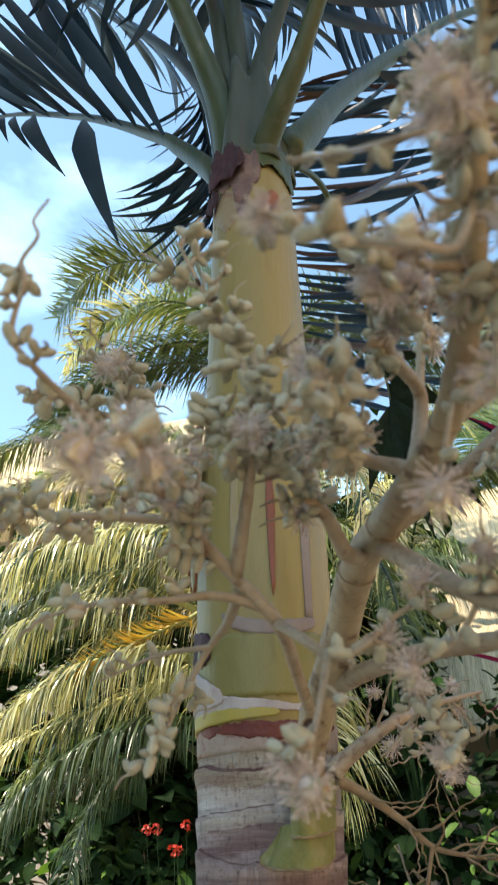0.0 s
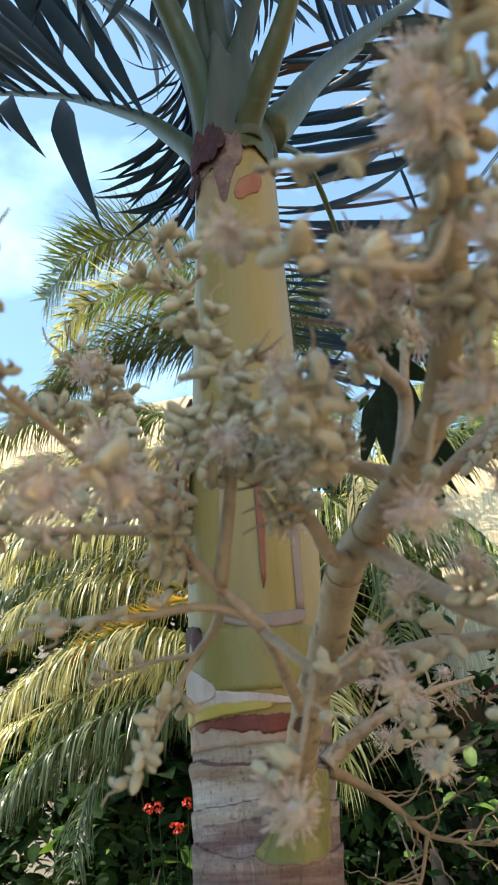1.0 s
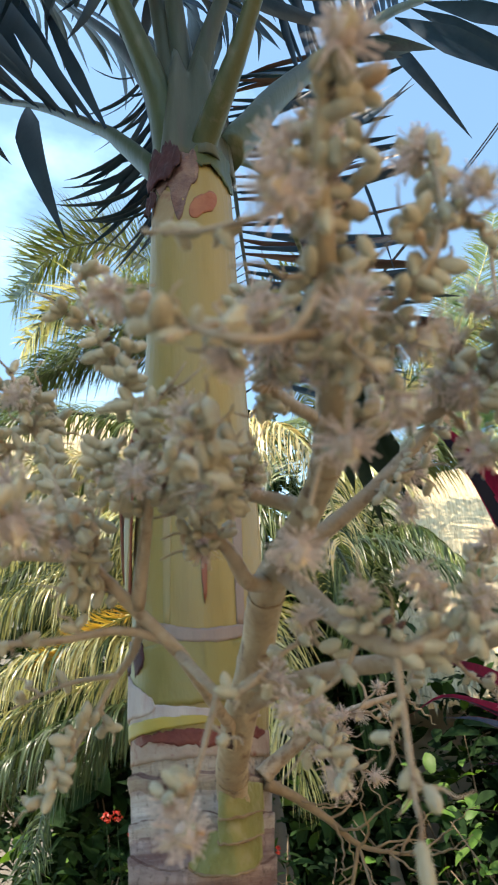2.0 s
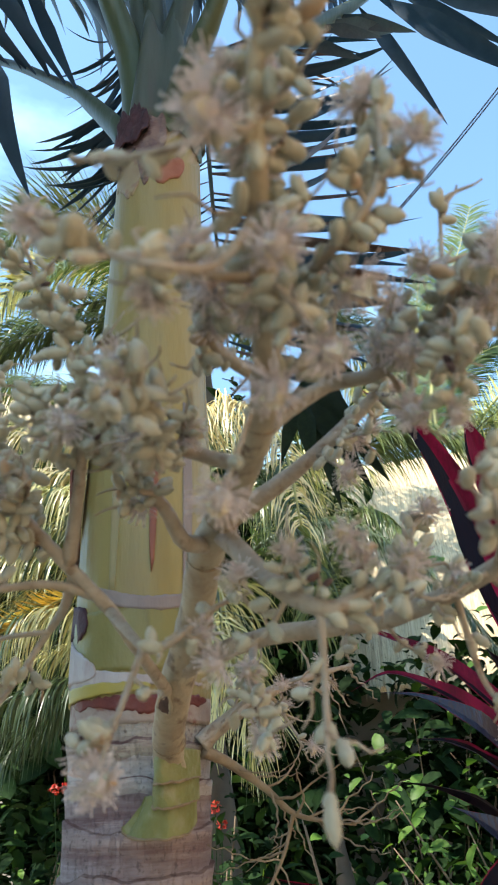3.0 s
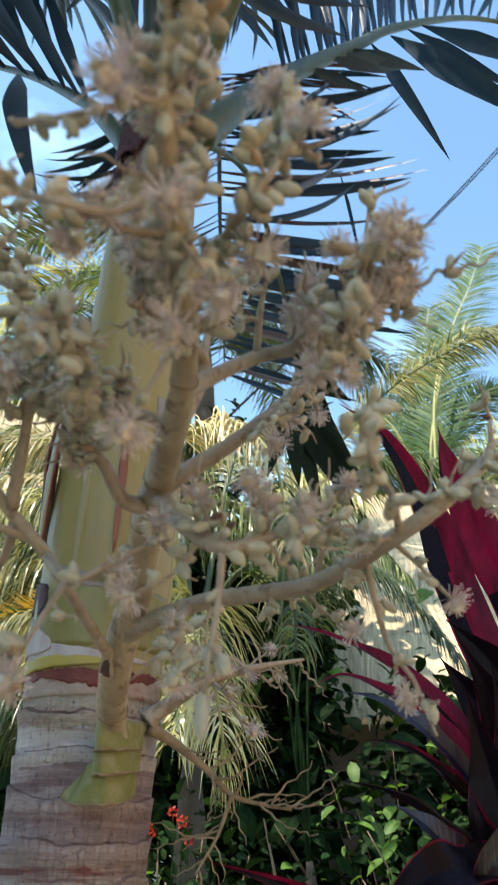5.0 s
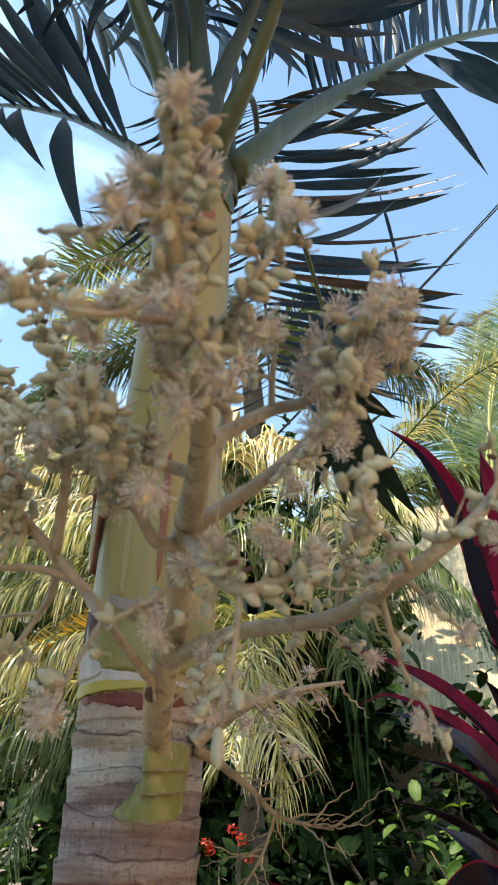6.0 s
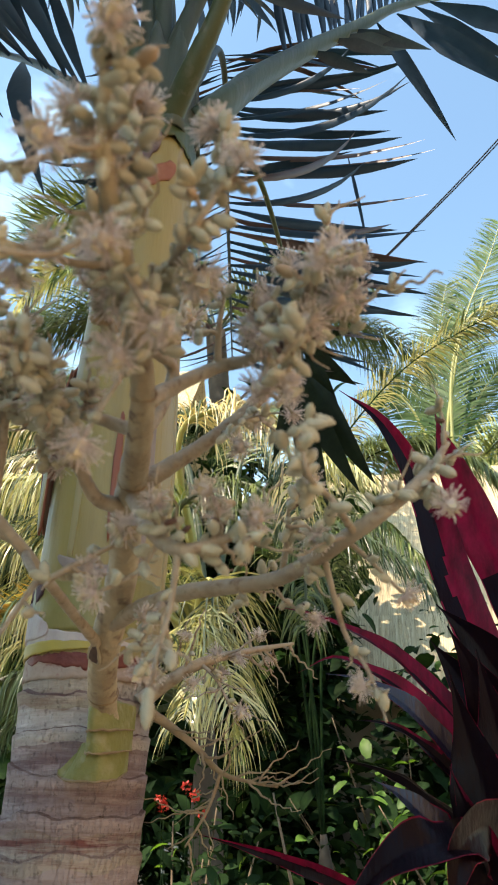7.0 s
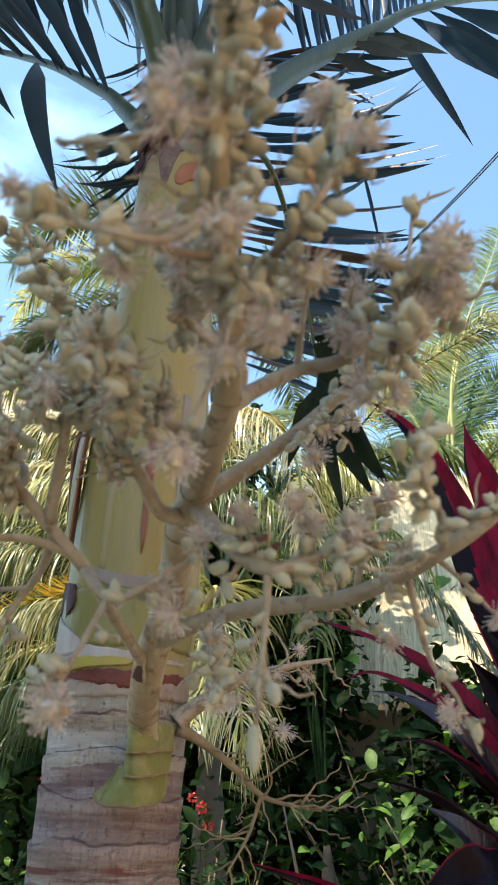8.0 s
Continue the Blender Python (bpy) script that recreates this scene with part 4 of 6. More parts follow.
branch("branch", [(0.262, -0.430, 1.681), (0.266, -0.455, 1.655), (0.262, -0.478, 1.629)], [0.0020, 0.0015, 0.0009], 4, 0.022, 5, 0.4, 7, 0.3)
branch("branch", [(0.290, -0.436, 1.686), (0.299, -0.438, 1.6845), (0.305, -0.44, 1.6895), (0.311, -0.441, 1.6855), (0.318, -0.442, 1.6895), (0.323, -0.443, 1.687), (0.329, -0.444, 1.692), (0.333, -0.444, 1.690)], [0.0011, 0.0009, 0.0008, 0.0007, 0.0005], 1, 0.015, 2, 0.0, 8, 0.1, knobs=0.3)
branch("branch", [(0.146, -0.328, 1.643), (0.183, -0.388, 1.595), (0.206, -0.412, 1.576), (0.224, -0.402, 1.584), (0.240, -0.405, 1.588)], [0.0060, 0.0042, 0.0034, 0.0024, 0.0012], 11, 0.03, 5, 0.3, 9, 0.3,
       blooms=(((0.218, -0.416, 1.603), 1.0), ((0.240, -0.409, 1.590), 1.0), ((0.160, -0.400, 1.561), 1.05)))
branch("branch", [(0.204, -0.410, 1.577), (0.204, -0.418, 1.548), (0.204, -0.432, 1.523)], [0.0020, 0.0014, 0.0009], 3, 0.02, 3, 0.0, 10, 0.2)
branch("branch", [(0.080, -0.190, 1.594), (0.118, -0.222, 1.600), (0.160, -0.253, 1.601), (0.200, -0.277, 1.597), (0.236, -0.301, 1.595), (0.283, -0.353, 1.602), (0.318, -0.355, 1.627), (0.335, -0.340, 1.655)], [0.0070, 0.0062, 0.0056, 0.0052, 0.0050, 0.0044, 0.0036, 0.0016], 15, 0.032, 5, 0.12, 11, 0.4,
       blooms=(((0.330, -0.362, 1.610), 1.0), ((0.305, -0.320, 1.575), 0.95)))
branch("branch", [(0.281, -0.350, 1.602), (0.276, -0.415, 1.594), (0.270, -0.455, 1.590), (0.268, -0.458, 1.612)], [0.0022, 0.0016, 0.0012, 0.0007], 6, 0.014, 4, 0.0, 12, 0.35, bare=0.1)
branch("branch", [(0.262, -0.330, 1.598), (0.270, -0.305, 1.560), (0.282, -0.308, 1.538), (0.290, -0.310, 1.512)], [0.0020, 0.0015, 0.0012, 0.0007], 4, 0.016, 3, 0.2, 13, 0.1)
branch("branch", [(0.234, -0.300, 1.596), (0.240, -0.315, 1.615), (0.243, -0.33, 1.632)], [0.0022, 0.0016, 0.0008], 6, 0.02, 4, 0.3, 14, 0.3)
branch("branch", [(0.145, -0.243, 1.600), (0.152, -0.285, 1.582), (0.158, -0.315, 1.556), (0.166, -0.345, 1.536)], [0.0030, 0.0022, 0.0016, 0.0010], 6, 0.026, 3, 0.15, 15, 0.3,
       blooms=(((0.154, -0.309, 1.572), 0.85), ((0.160, -0.307, 1.541), 0.9), ((0.166, -0.342, 1.535), 0.9)))
branch("branch", [(0.200, -0.470, 1.655), (0.208, -0.476, 1.666), (0.216, -0.486, 1.673), (0.235, -0.515, 1.668), (0.246, -0.520, 1.682), (0.250, -0.524, 1.719)], [0.0036, 0.0032, 0.0027, 0.0018, 0.0014, 0.0009], 10, 0.020, 6, 0.25, 16, 0.3)
branch("branch", [(0.246, -0.520, 1.682), (0.250, -0.521, 1.6808), (0.254, -0.521, 1.6845), (0.258, -0.521, 1.6822), (0.264, -0.520, 1.686)], [0.0011, 0.0009, 0.0005], 1, 0.01, 2, 0.0, 17, 0.1, knobs=0.3)
branch("branch", [(0.208, -0.527, 1.668), (0.206, -0.524, 1.70), (0.202, -0.518, 1.745)], [0.0026, 0.0017, 0.0009], 6, 0.022, 5, 0.25, 18, 0.15, blooms=(((0.203, -0.545, 1.690), 1.1), ((0.212, -0.535, 1.725), 1.05)))
# limbs to the inner side, across the trunk
branch("branch", [(0.206, -0.508, 1.661), (0.192, -0.522, 1.653), (0.178, -0.544, 1.645), (0.172, -0.572, 1.622)], [0.0022, 0.0016, 0.0012, 0.0007], 5, 0.014, 4, 0.2, 19, 0.35, size=0.85)
branch("branch", [(0.209, -0.530, 1.667), (0.199, -0.545, 1.637), (0.188, -0.562, 1.625), (0.170, -0.557, 1.638), (0.153, -0.549, 1.654), (0.140, -0.545, 1.662)], [0.0017, 0.0014, 0.0011, 0.0009, 0.0007, 0.0005], 4, 0.014, 3, 0.1, 20, 0.3, size=0.8)
branch("branch", [(0.212, -0.550, 1.680), (0.190, -0.560, 1.665), (0.172, -0.555, 1.672), (0.157, -0.550, 1.682)], [0.0015, 0.0011, 0.0008, 0.0005], 3, 0.012, 2, 0.0, 21, 0.4, size=0.8)
branch("branch", [(0.172, -0.390, 1.648), (0.178, -0.376, 1.675), (0.182, -0.374, 1.702), (0.176, -0.415, 1.692), (0.172, -0.445, 1.685), (0.172, -0.464, 1.690), (0.170, -0.476, 1.705)], [0.0046, 0.0040, 0.0037, 0.0032, 0.0028, 0.0022, 0.0010], 15, 0.026, 7, 0.12, 22, 0.5)
branch("branch", [(0.182, -0.374, 1.702), (0.187, -0.381, 1.728), (0.188, -0.379, 1.756)], [0.0026, 0.0019, 0.0009], 6, 0.03, 6, 0.1, 23, 0.35)
branch("branch", [(0.174, -0.396, 1.648), (0.152, -0.398, 1.657), (0.146, -0.424, 1.650), (0.149, -0.462, 1.643), (0.150, -0.495, 1.636)], [0.0042, 0.0034, 0.0026, 0.0019, 0.0010], 17, 0.024, 7, 0.12, 24, 0.35,
       blooms=(((0.150, -0.490, 1.640), 1.05), ((0.142, -0.470, 1.665), 1.0)))
branch("branch", [(0.146, -0.420, 1.651), (0.120, -0.407, 1.655), (0.100, -0.420, 1.662), (0.088, -0.44, 1.668)], [0.0024, 0.0019, 0.0015, 0.0008], 14, 0.024, 7, 0.08, 25, 0.2)
branch("branch", [(0.136, -0.310, 1.643), (0.131, -0.345, 1.634), (0.127, -0.366, 1.645), (0.116, -0.385, 1.662), (0.108, -0.395, 1.682)], [0.0058, 0.0044, 0.0036, 0.0026, 0.0012], 13, 0.026, 7, 0.08, 26, 0.5)
# the limb that reaches to the outer side
branch("branch", [(0.068, -0.165, 1.582), (0.083, -0.265, 1.590), (0.094, -0.350, 1.600), (0.077, -0.374, 1.622), (0.064, -0.398, 1.640), (0.064, -0.436, 1.643)], [0.0046, 0.0036, 0.0034, 0.0034, 0.0030, 0.0021], 12, 0.030, 7, 0.08, 27, 0.62, knobs=0.09)
branch("branch", [(0.064, -0.395, 1.640), (0.046, -0.392, 1.675), (0.030, -0.388, 1.711), (0.006, -0.378, 1.760)], [0.0032, 0.0026, 0.0019, 0.0009], 20, 0.032, 8, 0.1, 28, 0.15,
       blooms=(((0.014, -0.395, 1.745), 1.1), ((0.030, -0.41, 1.735), 1.0)))
branch("branch", [(0.064, -0.434, 1.643), (0.055, -0.485, 1.653), (0.050, -0.511, 1.658), (0.046, -0.522, 1.667), (0.0545, -0.530, 1.683), (0.0525, -0.531, 1.692), (0.0595, -0.533, 1.700), (0.0575, -0.534, 1.708), (0.0635, -0.535, 1.716)], [0.0022, 0.0016, 0.0012, 0.0010, 0.0008, 0.0006, 0.0005], 6, 0.014, 3, 0.0, 29, 0.12, size=0.9, stop=0.62)
branch("branch", [(0.064, -0.432, 1.642), (0.080, -0.475, 1.628), (0.096, -0.515, 1.612)], [0.0022, 0.0016, 0.0009], 5, 0.018, 5, 0.2, 30, 0.2,
       blooms=(((0.099, -0.515, 1.610), 1.2), ((0.094, -0.547, 1.596), 1.25), ((0.085, -0.500, 1.632), 1.1)))
branch("branch", [(0.080, -0.372, 1.620), (0.094, -0.395, 1.648), (0.105, -0.418, 1.668), (0.110, -0.440, 1.685), (0.098, -0.448, 1.719), (0.085, -0.462, 1.756)], [0.0038, 0.0030, 0.0024, 0.0018, 0.0013, 0.0008], 18, 0.024, 8, 0.08, 31, 0.25,
       blooms=(((0.115, -0.455, 1.650), 1.0),))
branch("branch", [(0.090, -0.358, 1.606), (0.074, -0.380, 1.608), (0.058, -0.410, 1.599), (0.040, -0.424, 1.597), (0.015, -0.412, 1.600), (-0.010, -0.400, 1.602)], [0.0026, 0.0021, 0.0017, 0.0014, 0.0010, 0.0006], 6, 0.016, 3, 0.0, 32, 0.3, bare=0.4)
branch("branch", [(0.080, -0.366, 1.614), (0.066, -0.345, 1.605), (0.049, -0.328, 1.597), (0.036, -0.330, 1.576), (0.040, -0.362, 1.553), (0.038, -0.372, 1.540)], [0.0030, 0.0025, 0.0020, 0.0015, 0.0011, 0.0007], 7, 0.016, 4, 0.0, 33, 0.5)
branch("branch", [(0.052, -0.330, 1.598), (0.020, -0.328, 1.597), (-0.015, -0.325, 1.588)], [0.0016, 0.0012, 0.0006], 3, 0.014, 2, 0.0, 34, 0.4)
branch("branch", [(0.094, -0.352, 1.600), (0.110, -0.375, 1.586), (0.128, -0.393, 1.571), (0.142, -0.400, 1.572), (0.157, -0.385, 1.588), (0.172, -0.380, 1.594)], [0.0028, 0.0025, 0.0021, 0.0016, 0.0013, 0.0008], 6, 0.018, 2, 0.1, 35, 0.4)
branch("branch", [(0.126, -0.391, 1.573), (0.124, -0.405, 1.553), (0.121, -0.425, 1.524)], [0.0019, 0.0014, 0.0009], 3, 0.014, 3, 0.0, 36, 0.3,
       blooms=(((0.121, -0.425, 1.520), 1.15), ((0.112, -0.415, 1.530), 0.9)))

branch("branch", [(0.064, -0.400, 1.640), (0.036, -0.420, 1.639), (0.012, -0.440, 1.636), (-0.008, -0.455, 1.640)], [0.0028, 0.0021, 0.0015, 0.0008], 11, 0.022, 7, 0.1, 37, 0.25)
branch("branch", [(0.030, -0.388, 1.711), (0.010, -0.405, 1.712), (-0.010, -0.420, 1.718)], [0.0018, 0.0014, 0.0008], 7, 0.022, 6, 0.1, 38, 0.2)


def hanging_bud():
    """One large bud that droops on a bare stalk."""
    p = cv((0.204, -0.432, 1.523))
    st = part("flower_stalk", mesh_of("flower_stalk", *tube(spline([p, p + Vector((0.001, -0.003, -0.006)), p + Vector((0.0, -0.005, -0.012))], 7), [0.001, 0.0009, 0.0012], 6), M_STEM), cluster)
    part("bud", BUDS[0], st, axes(p + Vector((0.0, -0.005, -0.011)), (0.05, -0.15, -1), (0, 1, 0)) @ Matrix.Diagonal((1.45, 0.95, 0.95, 1)))


hanging_bud()


def build_collar():
    """Three green rings of bract scars round the foot of the flower stem; the lowest flares over the trunk to one side."""
    for k, (z0, z1, left, right, out) in enumerate(((1.494, 1.521, 0.041, 0.0160, 0.038), (1.517, 1.538, 0.0175, 0.0155, 0.0500), (1.534, 1.554, 0.0150, 0.0138, 0.0640))):
        verts, faces, n, mrow = [], [], 32, 12
        for j in range(mrow + 1):
            v = j / mrow
            flare = (1 - v) ** 1.6 if k == 0 else (1 - v)
            for i in range(n + 1):
                a = math.pi * i / n
                l_ext = (0.024 if k == 0 else left * 0.9) + (left - (0.024 if k == 0 else left * 0.9)) * flare
                x = (0.036, 0.039, 0.042)[k] + (right if math.cos(a) > 0 else l_ext) * math.cos(a)
                trunk = math.sqrt(max(0.0, 0.0655 ** 2 - (x + 0.0150) ** 2))
                y = -max(trunk + 0.0025, 0.046 + (out + 0.003 * math.sin(v * math.pi)) * math.sin(a) ** 0.8)
                sag = (0.006 if k else 0.010) * (math.sin(a) if k else math.sin(a) ** 0.5 - 0.6) * (1 - v)
                verts.append(cv((x, y, z0 + (z1 - z0) * v - sag + 0.0015 * noise.noise((i * 0.3, j * 0.5, k)))))
        for j in range(mrow):
            for i in range(n):
                q = j * (n + 1) + i
                faces.append((q, q + 1, q + n + 2, q + n + 1))
        faces.append(tuple(range(mrow * (n + 1), (mrow + 1) * (n + 1))))
        ring = part("bract", mesh_of("bract", verts, faces, M_COLLAR), cluster, label="yellow-green bract scar")
        v, f = tube(verts[:n + 1], [0.0006, 0.0012, 0.0009, 0.0014, 0.0006], 6, 0.25, k)
        part("bract_edge", mesh_of("bract_edge", v, f, M_STEMDRY), ring, label="brown edge of the bract scar")


build_collar()


def stem_ring(p, d, r):
    """A thin dark ring left by a fallen bract round the stem."""
    d = Vector(d).normalized()
    a = d.orthogonal().normalized()
    b = d.cross(a)
    pts = [cv(p) + (a * math.cos(t) + b * math.sin(t)) * r * (1 + 0.03 * math.sin(t * 3)) + d * 0.0015 * math.sin(t * 2) for t in [2 * math.pi * i / 28 for i in range(29)]]
    v, f = tube(pts, [0.0004, 0.0008, 0.0004, 0.0007, 0.0004], 6, 0.2, 3)
    part("bract_scar", mesh_of("bract_scar", v, f, M_STEMDRY), cluster, label="brown ring scar")


stem_ring((0.049, -0.112, 1.5575), (0.3, -0.75, 0.35), 0.0127)
stem_ring((0.128, -0.290, 1.643), (0.35, -0.85, 0.2), 0.0110)
stem_ring((0.152, -0.345, 1.645), (0.4, -0.9, 0.05), 0.0089)
stem_ring((0.190, -0.436, 1.647), (0.3, -0.9, 0.1), 0.0062)


def notch():
    """A dark three-cornered pit with a raised pale rim on the underside of the stem, where a bract tore off."""
    c, t = Vector((0.0735, -0.178, 1.587)), Vector((0.37, -0.80, 0.46)).normalized()
    out = Vector((-0.34, -0.61, -0.76))
    out = (out - t * out.dot(t)).normalized()
    side = t.cross(out)
    o = c + out * 0.0126
    ring = [o + t * (0.0125 * x) + side * (0.0056 * y) - out * (0.0013 * y * y) for x, y in ((-1.0, -0.9), (-1.05, 0.0), (-1.0, 0.9), (-0.2, 0.75), (0.5, 0.35), (1.2, 0.0), (0.5, -0.4), (-0.2, -0.8), (-1.0, -0.9))]
    v, f = tube(spline([cv(p) for p in ring], 40), [0.0012, 0.0016, 0.0010, 0.0015, 0.0012], 6, 0.2, 6)
    part("bract_scar", mesh_of("bract_scar", v, f, M_MAINSTEM), cluster, label="raised pale rim of the scar")
    verts = [cv(p + out * 0.0009) for p in ring[:-1]] + [cv(o + out * 0.0004)]
    part("bract_scar", mesh_of("bract_scar", verts, [(i, (i + 1) % 8, 8) for i in range(8)], M_DEAD), cluster, label="dark notch in the stem")


notch()

old = thing("old_flower_stem", "older flower stem with bare drying side twigs", "flower stem", (0.045, -0.028, 1.567))
CINV = old.matrix_world.inverted()
_keep, cluster = cluster, old
branch("branch", [(0.050, -0.022, 1.560), (0.062, -0.018, 1.571), (0.106, -0.012, 1.598), (0.146, 0.045, 1.620), (0.185, 0.075, 1.632)], [0.0095, 0.0075, 0.0052, 0.0034, 0.0016], 13, 0.05, 1, 0.4, 41, 0.35, bare=0.5, thick=0.0018)
branch("branch", [(0.106, -0.012, 1.598), (0.125, -0.02, 1.580), (0.142, -0.03, 1.552)], [0.0022, 0.0015, 0.0008], 9, 0.04, 1, 0.2, 42, 0.15, bare=0.5, thick=0.0010)
branch("branch", [(0.052, -0.022, 1.555), (0.070, -0.005, 1.545), (0.098, 0.010, 1.524), (0.122, 0.018, 1.502), (0.150, 0.022, 1.494), (0.175, 0.03, 1.49)], [0.0058, 0.0044, 0.0033, 0.0024, 0.0016, 0.0009], 15, 0.055, 0, 0.0, 43, 0.25, mat=M_STEMDRY, bare=0.9)
branch("branch", [(0.122, 0.018, 1.502), (0.112, 0.01, 1.47), (0.095, 0.0, 1.44)], [0.002, 0.0015, 0.0008], 9, 0.045, 0, 0.0, 44, 0.1, mat=M_STEMDRY, thick=0.001)
cluster = _keep


# ---- coconut palms behind ----
def coco_frond(nodes, pairs, length, hang, seed, parent, leaf, width=0.03, thick=0.02, start=0.12, label="", gap=0.08, row=None, rachis=None):
    """One feather frond with hanging leaflets: rachis and joined leaflets."""
    rng = random.Random(seed)
    pts = spline([Vector(n) for n in nodes], 36)
    v, f = tube(pts, [thick, thick * 0.8, thick * 0.5, thick * 0.2], 6, 0.02, seed)
    fr = part("frond", mesh_of("frond", v, f, rachis if rachis else M_RACHIS if leaf in (M_COCOYELLOWLIT, M_COCODRY, M_COCODYING, M_COCOFAR, M_COCOLIME) else M_PETIOLE), parent, label=label)
    verts, faces, slots = [], [], []
    for i in range(pairs):
        u = start + (0.995 - start) * (i + rng.random() * 0.6) / pairs
        x = u * 35
        k = min(int(x), 34)
        p = pts[k].lerp(pts[k + 1], x - k)
        t = (pts[k + 1] - pts[k]).normalized()
        s = t.cross(Vector((0, 0, 1)))
        s = s.normalized() if s.length > 0.05 else t.orthogonal().normalized()
        if row:     # a neat frond whose two rows spread along row
            s = (Vector(row) - t * t.dot(Vector(row))).normalized()
        nrm = s.cross(t)
        # clumps of leaflets take the darker copy, as painted shade between lit ones
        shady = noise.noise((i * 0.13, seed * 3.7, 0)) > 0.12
        for side in (-1, 1):
            if rng.random() < gap:
                continue
            L = length * (0.45 + 0.55 * math.sin(min(1.0, 0.15 + u * 0.85) * math.pi)) * (rng.uniform(0.9, 1.1) if row else rng.uniform(0.65, 1.15))
            d = (s * side + t * (rng.uniform(0.7, 0.95) if row else rng.uniform(0.35, 1.05)) + nrm * (rng.uniform(-0.1, 0.1) if row else rng.uniform(-0.15, 0.4))).normalized()
            h = hang * rng.uniform(0.5, 1.5)
            q, steps, o = p.copy(), 5, len(verts)
            lie = t + s * rng.uniform(-0.7, 0.7)
            for j in range(steps + 1):
                w = width * 0.5 * (0.5, 1.0, 0.95, 0.75, 0.42, 0.04)[j]
                across = lie - d * lie.dot(d)
                across = across.normalized() if across.length > 0.05 else t
                verts.append(q + across * w)
                verts.append(q - across * w)
                q = q + d * (L / steps)
                d = (d - Vector((0, 0, h / steps * 1.6)) + Vector((rng.uniform(-1, 1), rng.uniform(-1, 1), 0)) * 0.05).normalized()
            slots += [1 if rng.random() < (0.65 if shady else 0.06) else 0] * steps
            for j in range(steps):
                a = o + j * 2
                faces.append((a, a + 1, a + 3, a + 2))
    tagged(part("foliage", mesh_of("foliage", verts, faces, [leaf, M_COCOFAR if leaf in (M_COCOFAR, M_COCOLIME) else M_COCOSHADE], slots), fr), kind="stuff")
    return fr


def coco_palm(base, crown, label, fronds, trunk_r=0.11):
    """A coconut palm: leaning ringed trunk and fronds given as (azimuth, rise, length, leaf material, leaflet length, hang)."""
    p = thing("coconut_palm", label, "palm", base)
    b, c = Vector(base), Vector(crown)
    mid = (b + c) / 2 + Vector((0.1, 0.05, 0))
    pts = spline([(0, 0, 0), mid - b, c - b], 40)
    v, f = tube(pts, [trunk_r * 1.5, trunk_r * 1.1, trunk_r, trunk_r * 0.95], 12, 0.05, int(abs(base[0]) * 100))
    part("trunk", mesh_of("trunk", v, f, M_COCOBARK), p)
    for k, (az, rise, L, leaf, ll, hang) in enumerate(fronds):
        a, r = radians(az), radians(rise)
        d = Vector((math.sin(a), math.cos(a), 0))
        c0 = c - b
        nodes = [c0, c0 + d * L * 0.22 * math.cos(r) + Vector((0, 0, L * 0.25 * math.sin(r) + 0.02)),
                 c0 + d * L * 0.5 * math.cos(r * 0.8) + Vector((0, 0, L * (0.42 * math.sin(r) - 0.02))),
                 c0 + d * L * 0.76 * math.cos(r * 0.7) + Vector((0, 0, L * (0.43 * math.sin(r) - 0.14))),
                 c0 + d * L * 0.94 * math.cos(r * 0.6) + Vector((0, 0, L * (0.34 * math.sin(r) - 0.32)))]
        coco_frond(nodes, int(L * 80), ll, hang, k * 13 + int(abs(base[0] * 31)), p, leaf, 0.016)
    return p


Y, Gn, Dk, Dr = M_COCOYELLOWLIT, M_COCO, M_COCOSHADE, M_COCODRY
def fronds_on(ob, base, rows, start=0.12, thick=0.02, rachis=None):
    for k, (leaf, length, hang, nodes) in enumerate(rows):
        run = sum((Vector(a) - Vector(b)).length for a, b in zip(nodes, nodes[1:]))
        coco_frond([Vector(n) - Vector(base) for n in nodes], int(run * (80 if base[1] > 5 else 115 if length > 0.4 else 80)), length, hang, k * 7 + int(abs(base[0]) * 50), ob, leaf, 0.021 if base[1] > 5 else 0.0105 if length > 0.4 else 0.008, thick, start, gap=0.2, rachis=rachis)


left_palm = coco_palm((-1.2, 5.6, 0), (-1.33, 5.2, 5.85), "tall coconut palm with sunlit yellow-green fronds against the sky",
          [(60, 45, 2.4, Gn, 0.6, 0.7), (120, 30, 2.0, Gn, 0.6, 0.8), (20, 65, 2.4, Gn, 0.6, 0.5), (-110, 5, 2.4, Dk, 0.6, 1.0), (90, 5, 2.2, Dk, 0.6, 1.0), (-150, 25, 2.0, Gn, 0.6, 0.8)])
fronds_on(left_palm, (-1.2, 5.6, 0), (
    (Gn, 0.8, 0.15, ((-1.33, 5.2, 5.85), (-1.80, 5.1, 6.79), (-2.24, 5.0, 7.32), (-2.77, 4.9, 7.55), (-3.27, 4.8, 7.33), (-3.52, 4.7, 6.73))),
    (Y, 0.7, 0.6, ((-1.33, 5.2, 5.85), (-1.92, 5.1, 6.50), (-2.49, 5.0, 6.80), (-3.11, 4.9, 6.71), (-3.41, 4.8, 6.23))),
    (Gn, 0.6, 0.4, ((-1.33, 5.2, 5.85), (-1.60, 5.3, 6.91), (-1.9, 5.4, 7.5), (-2.3, 5.5, 8.0))),
    (Gn, 0.7, 1.0, ((-1.33, 5.2, 5.85), (-1.9, 5.0, 6.2), (-2.5, 4.9, 6.2), (-3.1, 4.8, 5.9), (-3.5, 4.7, 5.4)))))
